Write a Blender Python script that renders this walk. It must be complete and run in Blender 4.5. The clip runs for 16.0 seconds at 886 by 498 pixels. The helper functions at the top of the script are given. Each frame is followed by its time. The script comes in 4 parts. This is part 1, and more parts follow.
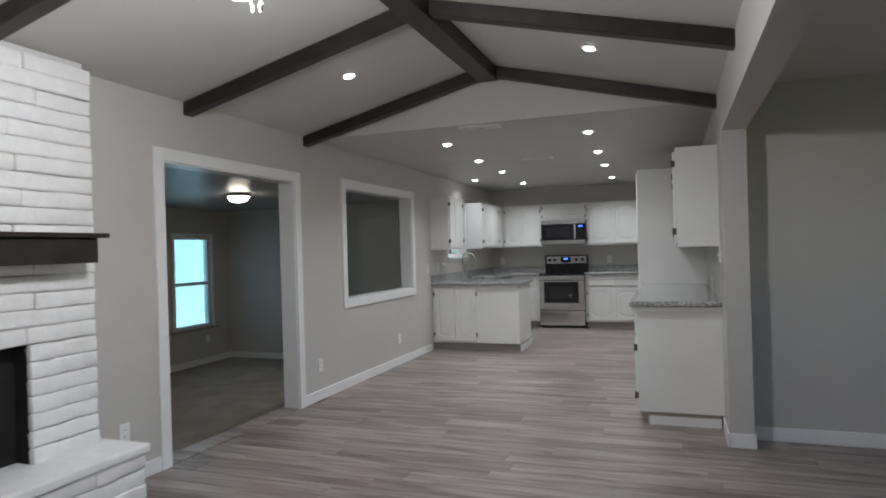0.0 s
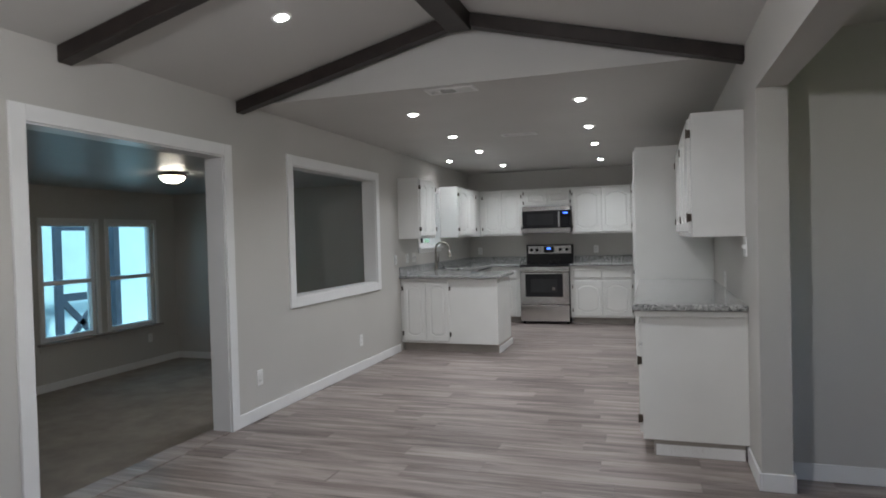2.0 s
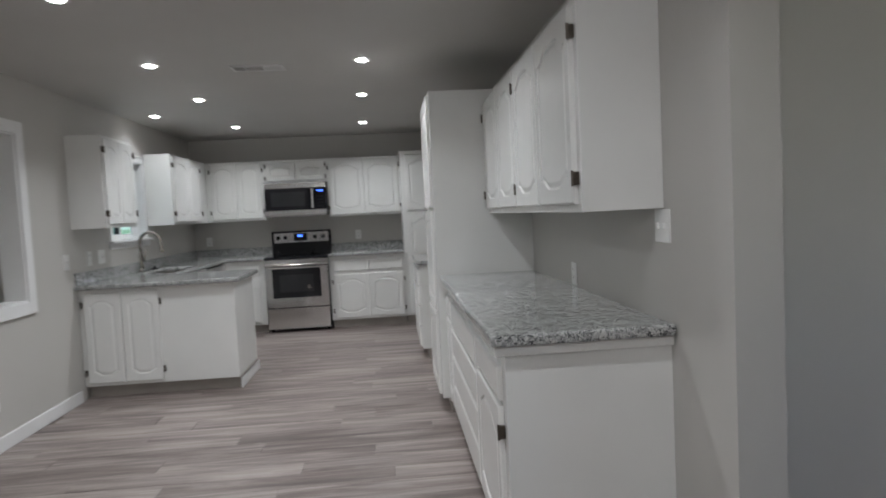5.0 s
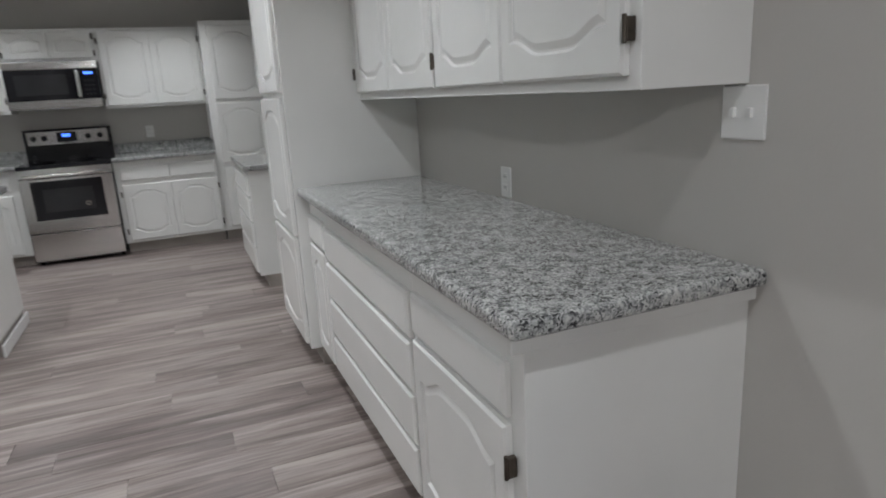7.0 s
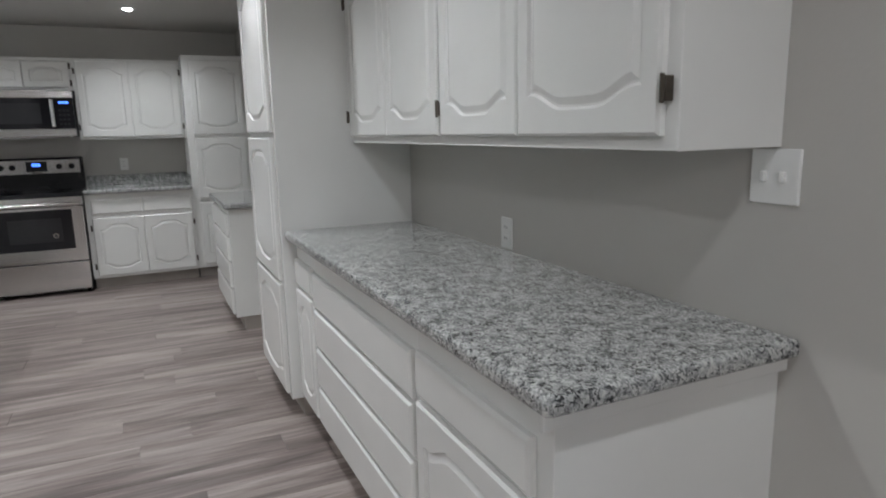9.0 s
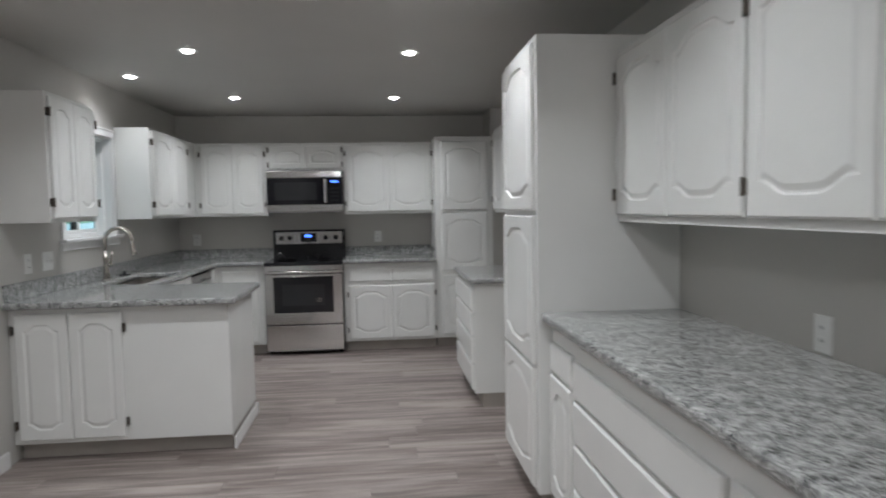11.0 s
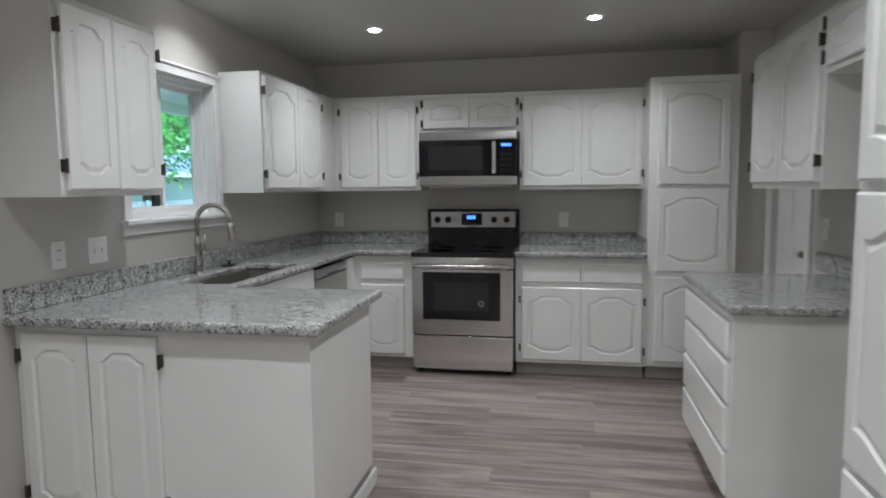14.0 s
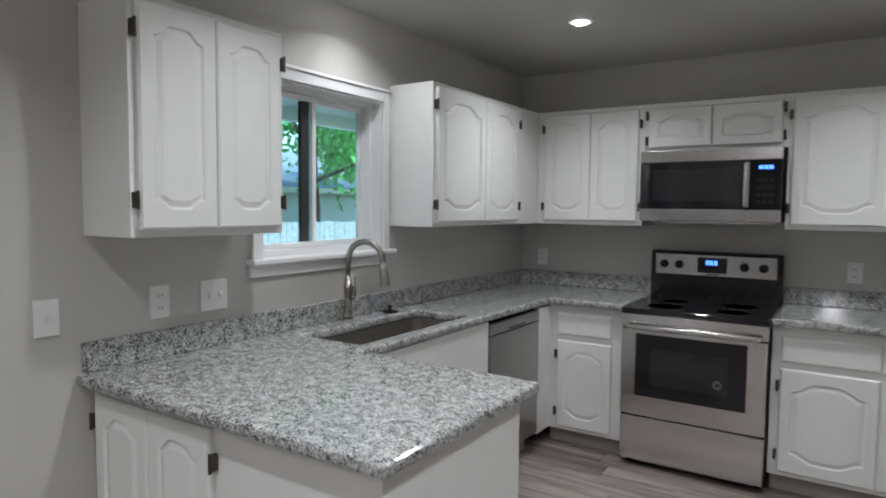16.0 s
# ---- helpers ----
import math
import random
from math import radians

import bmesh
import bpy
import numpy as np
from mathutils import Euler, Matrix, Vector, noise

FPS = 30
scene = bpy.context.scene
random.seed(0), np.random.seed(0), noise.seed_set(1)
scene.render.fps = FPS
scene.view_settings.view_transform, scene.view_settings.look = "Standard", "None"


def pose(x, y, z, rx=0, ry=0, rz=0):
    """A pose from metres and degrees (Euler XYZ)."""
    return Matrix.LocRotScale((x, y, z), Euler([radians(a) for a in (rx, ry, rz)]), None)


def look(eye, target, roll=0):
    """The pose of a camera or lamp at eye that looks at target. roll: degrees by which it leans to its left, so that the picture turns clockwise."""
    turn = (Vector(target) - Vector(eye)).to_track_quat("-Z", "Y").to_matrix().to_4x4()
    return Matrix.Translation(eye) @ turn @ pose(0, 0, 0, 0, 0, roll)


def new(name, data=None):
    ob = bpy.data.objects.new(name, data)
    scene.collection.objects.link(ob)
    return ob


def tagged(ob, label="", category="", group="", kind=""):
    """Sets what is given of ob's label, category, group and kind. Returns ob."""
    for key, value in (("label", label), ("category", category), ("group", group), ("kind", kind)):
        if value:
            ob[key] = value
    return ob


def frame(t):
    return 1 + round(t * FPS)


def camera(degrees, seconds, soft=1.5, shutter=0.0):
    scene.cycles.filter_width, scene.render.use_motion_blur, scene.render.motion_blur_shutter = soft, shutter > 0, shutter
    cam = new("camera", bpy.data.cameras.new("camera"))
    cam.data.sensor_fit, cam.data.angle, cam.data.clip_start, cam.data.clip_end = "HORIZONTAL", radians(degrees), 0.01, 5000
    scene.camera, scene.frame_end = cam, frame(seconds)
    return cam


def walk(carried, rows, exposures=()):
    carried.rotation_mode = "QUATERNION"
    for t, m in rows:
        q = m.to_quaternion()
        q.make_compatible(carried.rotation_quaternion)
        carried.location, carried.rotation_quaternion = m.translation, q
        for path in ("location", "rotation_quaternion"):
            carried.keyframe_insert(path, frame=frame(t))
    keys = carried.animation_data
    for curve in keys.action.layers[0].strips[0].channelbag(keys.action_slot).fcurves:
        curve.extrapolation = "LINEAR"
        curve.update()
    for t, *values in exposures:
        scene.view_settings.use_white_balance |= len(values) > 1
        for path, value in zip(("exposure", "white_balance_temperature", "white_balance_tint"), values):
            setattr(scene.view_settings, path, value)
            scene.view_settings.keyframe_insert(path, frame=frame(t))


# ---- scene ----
cam = camera(70.0, 16.0, soft=1.8, shutter=0.5)
PATH = [
    (0, (0.420, 0.498, 1.378), (-0.267, 2.377, 1.379), -1.64),
    (0.5, (0.335, 0.705, 1.400), (-0.296, 2.603, 1.394), -1.32),
    (1, (0.329, 0.933, 1.393), (-0.289, 2.835, 1.386), -1.13),
    (1.5, (0.313, 1.198, 1.402), (-0.327, 3.093, 1.377), -1.10),
    (2, (0.208, 1.447, 1.387), (-0.420, 3.345, 1.348), -1.52),
    (2.5, (0.126, 1.774, 1.389), (-0.473, 3.681, 1.330), -1.97),
    (3, (0.048, 2.134, 1.390), (-0.481, 4.061, 1.318), -2.16),
    (3.5, (-0.090, 2.446, 1.381), (-0.460, 4.410, 1.309), -2.42),
    (4, (-0.120, 2.782, 1.387), (-0.311, 4.772, 1.314), -2.21),
    (4.2, (-0.137, 2.898, 1.376), (-0.253, 4.893, 1.310), -2.37),
    (6.3, (-0.367, 4.231, 1.363), (0.178, 6.126, 1.028), -2.87),
    (6.5, (-0.375, 4.336, 1.354), (0.220, 6.208, 0.978), -2.91),
    (7, (-0.439, 4.519, 1.364), (0.296, 6.315, 0.879), -3.30),
    (7.5, (-0.498, 4.595, 1.398), (0.365, 6.307, 0.829), -3.89),
    (8, (-0.478, 4.659, 1.397), (0.437, 6.341, 0.820), -3.27),
    (8.2, (-0.478, 4.658, 1.380), (0.435, 6.355, 0.844), -2.39),
    (10.3, (-0.595, 4.644, 1.420), (-0.057, 6.558, 1.227), -1.03),
    (10.5, (-0.614, 4.678, 1.417), (-0.177, 6.623, 1.250), -0.81),
    (11, (-0.631, 4.875, 1.414), (-0.432, 6.861, 1.287), -0.98),
    (11.5, (-0.582, 5.179, 1.417), (-0.596, 7.176, 1.305), -1.28),
    (12, (-0.614, 5.442, 1.408), (-0.711, 7.436, 1.292), -0.99),
    (12.5, (-0.628, 5.694, 1.415), (-0.745, 7.686, 1.268), -1.07),
    (13, (-0.634, 5.986, 1.397), (-0.794, 7.972, 1.230), -0.92),
    (13.5, (-0.688, 6.322, 1.415), (-0.925, 8.298, 1.218), -0.52),
    (14, (-0.650, 6.599, 1.395), (-1.022, 8.554, 1.201), -0.54),
    (14.5, (-0.629, 6.907, 1.392), (-1.184, 8.820, 1.217), -0.28),
    (15, (-0.588, 7.173, 1.431), (-1.378, 9.003, 1.269), 0.32),
    (15.5, (-0.619, 7.417, 1.443), (-1.593, 9.159, 1.308), 0.69),
    (16, (-0.651, 7.565, 1.475), (-1.742, 9.237, 1.343), 0.58),
]
walk(cam, [(t, look(eye, target, roll)) for t, eye, target, roll in PATH], [(0.0, 1.5), (16.0, 1.5)])

# ---- light ----
world = bpy.data.worlds.new("World")
scene.world = world
world.use_nodes = True
wn = world.node_tree.nodes
sky = wn.new("ShaderNodeTexSky")
sky.sky_type, sky.sun_disc = "NISHITA", False
sky.sun_elevation, sky.sun_rotation = radians(63), radians(113)
world.node_tree.links.new(sky.outputs[0], wn["Background"].inputs[0])
wn["Background"].inputs[1].default_value = 0.15
sun = new("sun", bpy.data.lights.new("sun", "SUN"))
sun.data.energy, sun.data.angle, sun.data.color = 3.0, radians(3), (1, .98, .95)
sun.matrix_world = look((6, 6, 30), (-8, 12, 0))

XL, XK, XR, YB = -2.735, -2.74, .735, 11.83     # left wall, kitchen left wall, right wall, back wall
ZC, ZV, ZR, XRIDGE = 2.43, 2.445, 2.88, -.985     # kitchen ceiling, vault at the walls, vault ridge
WT = .15                                        # wall thickness
FLOOR2 = -.30                                   # sunken carpet room
XW, YW, ZC2 = -6.50, 9.1, 2.11                  # its window wall, far wall, ceiling
LAMP_W, FAN_W = 2.7, 26.0


# ---- materials ----
def mat(name, color=(.5, .5, .5), rough=.5, metal=0.0, vary=.06, scale=6.0, bump=.05, bscale=120.0, ior=1.45, island=0.0, coat=0.0):
    m = bpy.data.materials.new(name)
    m.use_nodes = True
    n, l = m.node_tree.nodes, m.node_tree.links
    b = n["Principled BSDF"]
    b.inputs["Roughness"].default_value, b.inputs["Metallic"].default_value, b.inputs["IOR"].default_value = rough, metal, ior
    b.inputs["Coat Weight"].default_value = coat
    tc = n.new("ShaderNodeTexCoord")
    geo = n.new("ShaderNodeNewGeometry")
    a = n.new("ShaderNodeTexNoise")
    a.inputs["Scale"].default_value, a.inputs["Detail"].default_value = scale, 6
    l.new(geo.outputs["Position"], a.inputs["Vector"])
    ramp = n.new("ShaderNodeValToRGB")
    ramp.color_ramp.elements[0].position, ramp.color_ramp.elements[1].position = .3, .7
    ramp.color_ramp.elements[0].color = (*[c * (1 - vary) for c in color], 1)
    ramp.color_ramp.elements[1].color = (*[min(1, c * (1 + vary)) for c in color], 1)
    l.new(a.outputs["Fac"], ramp.inputs[0])
    l.new(ramp.outputs[0], b.inputs["Base Color"])
    if bump:
        f = n.new("ShaderNodeTexNoise")
        f.inputs["Scale"].default_value, f.inputs["Detail"].default_value = bscale, 4
        l.new(geo.outputs["Position"], f.inputs["Vector"])
        bp = n.new("ShaderNodeBump")
        bp.inputs["Strength"].default_value, bp.inputs["Distance"].default_value = bump, .004
        l.new(f.outputs["Fac"], bp.inputs["Height"])
        l.new(bp.outputs[0], b.inputs["Normal"])
    return m


def glow(name, color, strength):
    m = bpy.data.materials.new(name)
    m.use_nodes = True
    b = m.node_tree.nodes["Principled BSDF"]
    b.inputs["Base Color"].default_value = (*color, 1)
    b.inputs["Emission Color"].default_value, b.inputs["Emission Strength"].default_value = (*color, 1), strength
    return m


def granite():
    m = mat("speckled_granite", rough=.12, bump=.02, bscale=60, coat=.3)
    n, l = m.node_tree.nodes, m.node_tree.links
    b = n["Principled BSDF"]
    geo = n.new("ShaderNodeNewGeometry")
    warp = n.new("ShaderNodeTexNoise")
    warp.inputs["Scale"].default_value = 55
    add = n.new("ShaderNodeMixRGB")
    add.blend_type, add.inputs[0].default_value = "ADD", .03
    l.new(geo.outputs["Position"], warp.inputs["Vector"])
    l.new(geo.outputs["Position"], add.inputs[1])
    l.new(warp.outputs["Color"], add.inputs[2])
    v = n.new("ShaderNodeTexVoronoi")
    v.inputs["Scale"].default_value = 195
    l.new(add.outputs[0], v.inputs["Vector"])
    sep = n.new("ShaderNodeSeparateColor")
    l.new(v.outputs["Color"], sep.inputs[0])
    big = n.new("ShaderNodeTexNoise")
    big.inputs["Scale"].default_value, big.inputs["Detail"].default_value = 28, 3
    l.new(geo.outputs["Position"], big.inputs["Vector"])
    mth = n.new("ShaderNodeMath")
    mth.operation = "MULTIPLY_ADD"
    mth.inputs[1].default_value, mth.inputs[2].default_value = 1.1, -.55
    l.new(big.outputs["Fac"], mth.inputs[0])
    m2 = n.new("ShaderNodeMath")
    l.new(sep.outputs[0], m2.inputs[0])
    l.new(mth.outputs[0], m2.inputs[1])
    r = n.new("ShaderNodeValToRGB")
    r.color_ramp.interpolation = "CONSTANT"
    stops = [(0, (.048, .049, .05)), (.13, (.145, .148, .148)), (.28, (.275, .28, .275)), (.53, (.395, .40, .39)), (.83, (.54, .54, .52))]
    e = r.color_ramp.elements
    e[0].position, e[0].color = 0, (*stops[0][1], 1)
    e[1].position, e[1].color = stops[1][0], (*stops[1][1], 1)
    for p, c in stops[2:]:
        k = e.new(p)
        k.color = (*c, 1)
    l.new(m2.outputs[0], r.inputs[0])
    l.new(r.outputs[0], b.inputs["Base Color"])
    return m


def plank_wood():
    """Grey-brown vinyl plank: streaks along x, each plank its own shade."""
    m = mat("grey_oak_plank", rough=.38, bump=0)
    n, l = m.node_tree.nodes, m.node_tree.links
    b = n["Principled BSDF"]
    geo = n.new("ShaderNodeNewGeometry")
    info = n.new("ShaderNodeObjectInfo")
    rnd = n.new("ShaderNodeMath")
    l.new(info.outputs["Random"], rnd.inputs[0])
    l.new(geo.outputs["Random Per Island"], rnd.inputs[1])
    off = n.new("ShaderNodeVectorMath")
    off.operation = "MULTIPLY_ADD"
    off.inputs[1].default_value = (17, 31, 9)
    l.new(rnd.outputs[0], off.inputs[0])
    l.new(geo.outputs["Position"], off.inputs[2])
    mp = n.new("ShaderNodeMapping")
    mp.inputs["Scale"].default_value = (1.0, 12, 1)
    l.new(off.outputs[0], mp.inputs[0])
    a = n.new("ShaderNodeTexNoise")
    a.inputs["Scale"].default_value, a.inputs["Detail"].default_value, a.inputs["Roughness"].default_value = 1.0, 8, .62
    a.inputs["Distortion"].default_value = .6
    l.new(mp.outputs[0], a.inputs["Vector"])
    mp2 = n.new("ShaderNodeMapping")
    mp2.inputs["Scale"].default_value = (5, 190, 1)
    l.new(off.outputs[0], mp2.inputs[0])
    g = n.new("ShaderNodeTexNoise")
    g.inputs["Scale"].default_value, g.inputs["Detail"].default_value = 1.0, 5
    l.new(mp2.outputs[0], g.inputs["Vector"])
    mix = n.new("ShaderNodeMath")
    mix.operation = "MULTIPLY_ADD"
    mix.inputs[1].default_value = .35
    l.new(g.outputs["Fac"], mix.inputs[0])
    l.new(a.outputs["Fac"], mix.inputs[2])
    sh = n.new("ShaderNodeMath")
    sh.operation = "MULTIPLY_ADD"
    sh.inputs[1].default_value = .10
    l.new(rnd.outputs[0], sh.inputs[0])
    l.new(mix.outputs[0], sh.inputs[2])
    r = n.new("ShaderNodeValToRGB")
    e = r.color_ramp.elements
    e[0].position, e[0].color = .56, (.080, .061, .055, 1)
    e[1].position, e[1].color = .94, (.36, .31, .285, 1)
    k = e.new(.73)
    k.color = (.185, .150, .137, 1)
    l.new(sh.outputs[0], r.inputs[0])
    l.new(r.outputs[0], b.inputs["Base Color"])
    bp = n.new("ShaderNodeBump")
    bp.inputs["Strength"].default_value, bp.inputs["Distance"].default_value = .12, .003
    l.new(mix.outputs[0], bp.inputs["Height"])
    l.new(bp.outputs[0], b.inputs["Normal"])
    return m


def brushed(name, color, rough, sc=(2, 2, 260)):
    m = mat(name, color, rough, 1.0, 0, bump=0)
    n, l = m.node_tree.nodes, m.node_tree.links
    geo = n.new("ShaderNodeNewGeometry")
    mp = n.new("ShaderNodeMapping")
    mp.inputs["Scale"].default_value = sc
    l.new(geo.outputs["Position"], mp.inputs[0])
    a = n.new("ShaderNodeTexNoise")
    a.inputs["Scale"].default_value, a.inputs["Detail"].default_value = 1, 4
    l.new(mp.outputs[0], a.inputs["Vector"])
    mr = n.new("ShaderNodeMapRange")
    mr.inputs["To Min"].default_value, mr.inputs["To Max"].default_value = rough * .75, rough * 1.3
    l.new(a.outputs["Fac"], mr.inputs["Value"])
    l.new(mr.outputs[0], n["Principled BSDF"].inputs["Roughness"])
    bp = n.new("ShaderNodeBump")
    bp.inputs["Strength"].default_value, bp.inputs["Distance"].default_value = .3, .001
    l.new(a.outputs["Fac"], bp.inputs["Height"])
    l.new(bp.outputs[0], n["Principled BSDF"].inputs["Normal"])
    n["Principled BSDF"].inputs["Anisotropic"].default_value = .5
    return m


WALL = mat("greige_wall_paint", (.50, .485, .455), .55, vary=.025, scale=1.5, bump=.10, bscale=90)
CEIL = mat("greige_ceiling_paint", (.53, .52, .495), .6, vary=.025, scale=1.5, bump=.14, bscale=70)
TRIM = mat("white_trim_paint", (.76, .76, .75), .3, vary=.02, bump=.03, bscale=40)
CAB = mat("white_cabinet_enamel", (.74, .74, .715), .26, vary=.02, scale=4, bump=.05, bscale=45)
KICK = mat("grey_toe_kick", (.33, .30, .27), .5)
BEAM = mat("espresso_stained_timber", (.022, .016, .014), .42, vary=.35, scale=9, bump=.2, bscale=60)
BRICKM = mat("white_painted_brick", (.80, .80, .79), .45, vary=.04, scale=14, bump=.55, bscale=38)
MORTAR = mat("painted_mortar", (.62, .62, .61), .7, bump=.3)
SOOT = mat("sooty_firebox", (.012, .011, .010), .9, vary=.4, scale=8, bump=.3)
CARPET = mat("grey_carpet", (.36, .325, .285), .95, vary=.14, scale=5, bump=.9, bscale=260)
GRANITE, PLANK = granite(), plank_wood()
SEAM = mat("dark_floor_seam", (.13, .105, .095), .6)
STEEL = brushed("brushed_stainless_steel", (.60, .59, .58), .14, (1.5, 2, 300))
STEELV = brushed("satin_stainless_steel", (.44, .43, .42), .34)
BASIN = brushed("satin_basin_steel", (.46, .44, .41), .36, (60, 2, 2))
NICKEL = mat("brushed_nickel", (.46, .43, .39), .26, 1.0, .03, bump=0)
HINGE = mat("aged_bronze", (.10, .085, .07), .4, .8, .2, 40, bump=.1)
BLACK = mat("black_enamel", (.012, .012, .013), .16, vary=.1, bump=0)
BGLASS = mat("black_oven_glass", (.012, .012, .014), .05, vary=.05, bump=0)
GREYGL = mat("smoked_window_mesh", (.024, .024, .026), .10, vary=.1, bump=0)
PLASTIC = mat("white_plastic", (.78, .78, .76), .35, vary=.01, bump=0)
SLOT = mat("dark_slot", (.03, .03, .03), .6)
VENT = mat("white_vent_enamel", (.72, .72, .70), .4, bump=0)
BLUE = glow("blue_display", (.05, .16, 1), 1.6)
LED = glow("led_lens", (.97, .985, 1), 14)
GLOBE = glow("frosted_globe", (.97, .985, 1), 4)
DOME = glow("warm_frosted_glass", (1, .92, .78), 9)
GRASS = mat("lawn", (.07, .12, .03), .9, vary=.4, scale=2, bump=.5)
LEAFM = mat("leaf_green", (.10, .40, .08), .55, vary=.5, scale=3, bump=0)
BARK = mat("bark", (.10, .075, .05), .9, vary=.4, scale=9, bump=.8)
SIDING = mat("pale_house_siding", (.62, .66, .66), .6, vary=.04)
ROOFM = mat("blue_grey_shingles", (.20, .26, .34), .8, vary=.2, scale=14)
FENCE = mat("weathered_fence_board", (.42, .44, .46), .8, vary=.2, scale=10)
PORCH = mat("white_porch_paint", (.78, .80, .80), .5, vary=.03)
# cyan cast of the bright daylight, put into the backdrop's colour
DAYLIT = mat("aqua_daylight_tone", (.46, .64, .69), .6, vary=.05)
CONC = mat("pale_concrete", (.50, .50, .48), .85, vary=.12, bump=.3)
GATEM = mat("grey_stained_timber", (.035, .05, .075), .6, vary=.25, scale=12)
WINF = mat("white_vinyl", (.80, .80, .79), .35, vary=.01, bump=0)
WOODB = mat("tan_plywood", (.35, .29, .21), .6, vary=.15)
glass = bpy.data.materials.new("window_glass")
glass.use_nodes = True
gb = glass.node_tree.nodes["Principled BSDF"]
gb.inputs["Transmission Weight"].default_value, gb.inputs["Roughness"].default_value, gb.inputs["IOR"].default_value = 1, 0, 1.45
# cool cast of the daylight, put into the glass as a cyan tint
gb.inputs["Base Color"].default_value = (.62, .92, 1.0, 1)


# ---- building helpers ----
def box(bm, x0, x1, y0, y1, z0, z1, bevel=0.0, seg=2):
    r = bmesh.ops.create_cube(bm, size=1, matrix=Matrix.Translation(((x0 + x1) / 2, (y0 + y1) / 2, (z0 + z1) / 2)) @ Matrix.Diagonal((abs(x1 - x0), abs(y1 - y0), abs(z1 - z0), 1)))
    if bevel:
        es = list({e for v in r["verts"] for e in v.link_edges})
        bmesh.ops.bevel(bm, geom=es, offset=bevel, segments=seg, affect="EDGES", profile=.5)
    return bm


def boxes(*args, bevel=0.0):
    bm = bmesh.new()
    for a in args:
        box(bm, *a, bevel=bevel)
    return bm


def cyl(bm, c, r, h, axis="z", seg=20, r2=None):
    m = Matrix.Translation(c)
    if axis == "x":
        m = m @ Matrix.Rotation(math.pi / 2, 4, "Y")
    if axis == "y":
        m = m @ Matrix.Rotation(math.pi / 2, 4, "X")
    bmesh.ops.create_cone(bm, cap_ends=True, segments=seg, radius1=r, radius2=r if r2 is None else r2, depth=h, matrix=m)
    return bm


def lathe(bm, c, prof, seg=24):
    rings = [[bm.verts.new((c[0] + r * math.cos(2 * math.pi * k / seg), c[1] + r * math.sin(2 * math.pi * k / seg), c[2] + z)) for k in range(seg)] for r, z in prof]
    for a, b in zip(rings, rings[1:]):
        for k in range(seg):
            bm.faces.new((a[k], a[(k + 1) % seg], b[(k + 1) % seg], b[k]))
    bm.faces.new(rings[0][::-1]), bm.faces.new(rings[-1])
    return bm


def tube(bm, pts, r, seg=12):
    pts = [Vector(p) for p in pts]
    rings = []
    for i, p in enumerate(pts):
        d = (pts[min(i + 1, len(pts) - 1)] - pts[max(i - 1, 0)]).normalized()
        q = d.to_track_quat("Z", "Y")
        rr = r[i] if isinstance(r, (list, tuple)) else r
        rings.append([bm.verts.new(p + q @ Vector((rr * math.cos(2 * math.pi * k / seg), rr * math.sin(2 * math.pi * k / seg), 0))) for k in range(seg)])
    for a, b in zip(rings, rings[1:]):
        for k in range(seg):
            bm.faces.new((a[k], a[(k + 1) % seg], b[(k + 1) % seg], b[k]))
    bm.faces.new(rings[0][::-1]), bm.faces.new(rings[-1])
    return bm


def mesh_of(name, bm, material, smooth=False):
    bmesh.ops.recalc_face_normals(bm, faces=bm.faces)
    me = bpy.data.meshes.new(name)
    bm.to_mesh(me)
    bm.free()
    me.materials.append(material)
    if smooth:
        for p in me.polygons:
            p.use_smooth = True
    return me


def part(name, bm, material, parent=None, label="", smooth=False, kind=""):
    ob = new(name, mesh_of(name, bm, material, smooth))
    ob.parent = parent
    return tagged(ob, label, kind=kind)


def thing(name, label, category, m=None, group=""):
    ob = new(name)
    ob.empty_display_size = .1
    if m is not None:
        ob.matrix_basis = m
    return tagged(ob, label, category, group)


def structure(name, bm, material, label, category="", smooth=False):
    return tagged(part(name, bm, material, smooth=smooth), label, category or name.split("_")[0], kind="structure")


def curve_bump(s):
    t = min(1, max(0, (.88 - abs(s)) / .55))
    return .8 * t * t * (3 - 2 * t) + (.2 * (1 - (s / .88) ** 2) if abs(s) < .88 else 0)


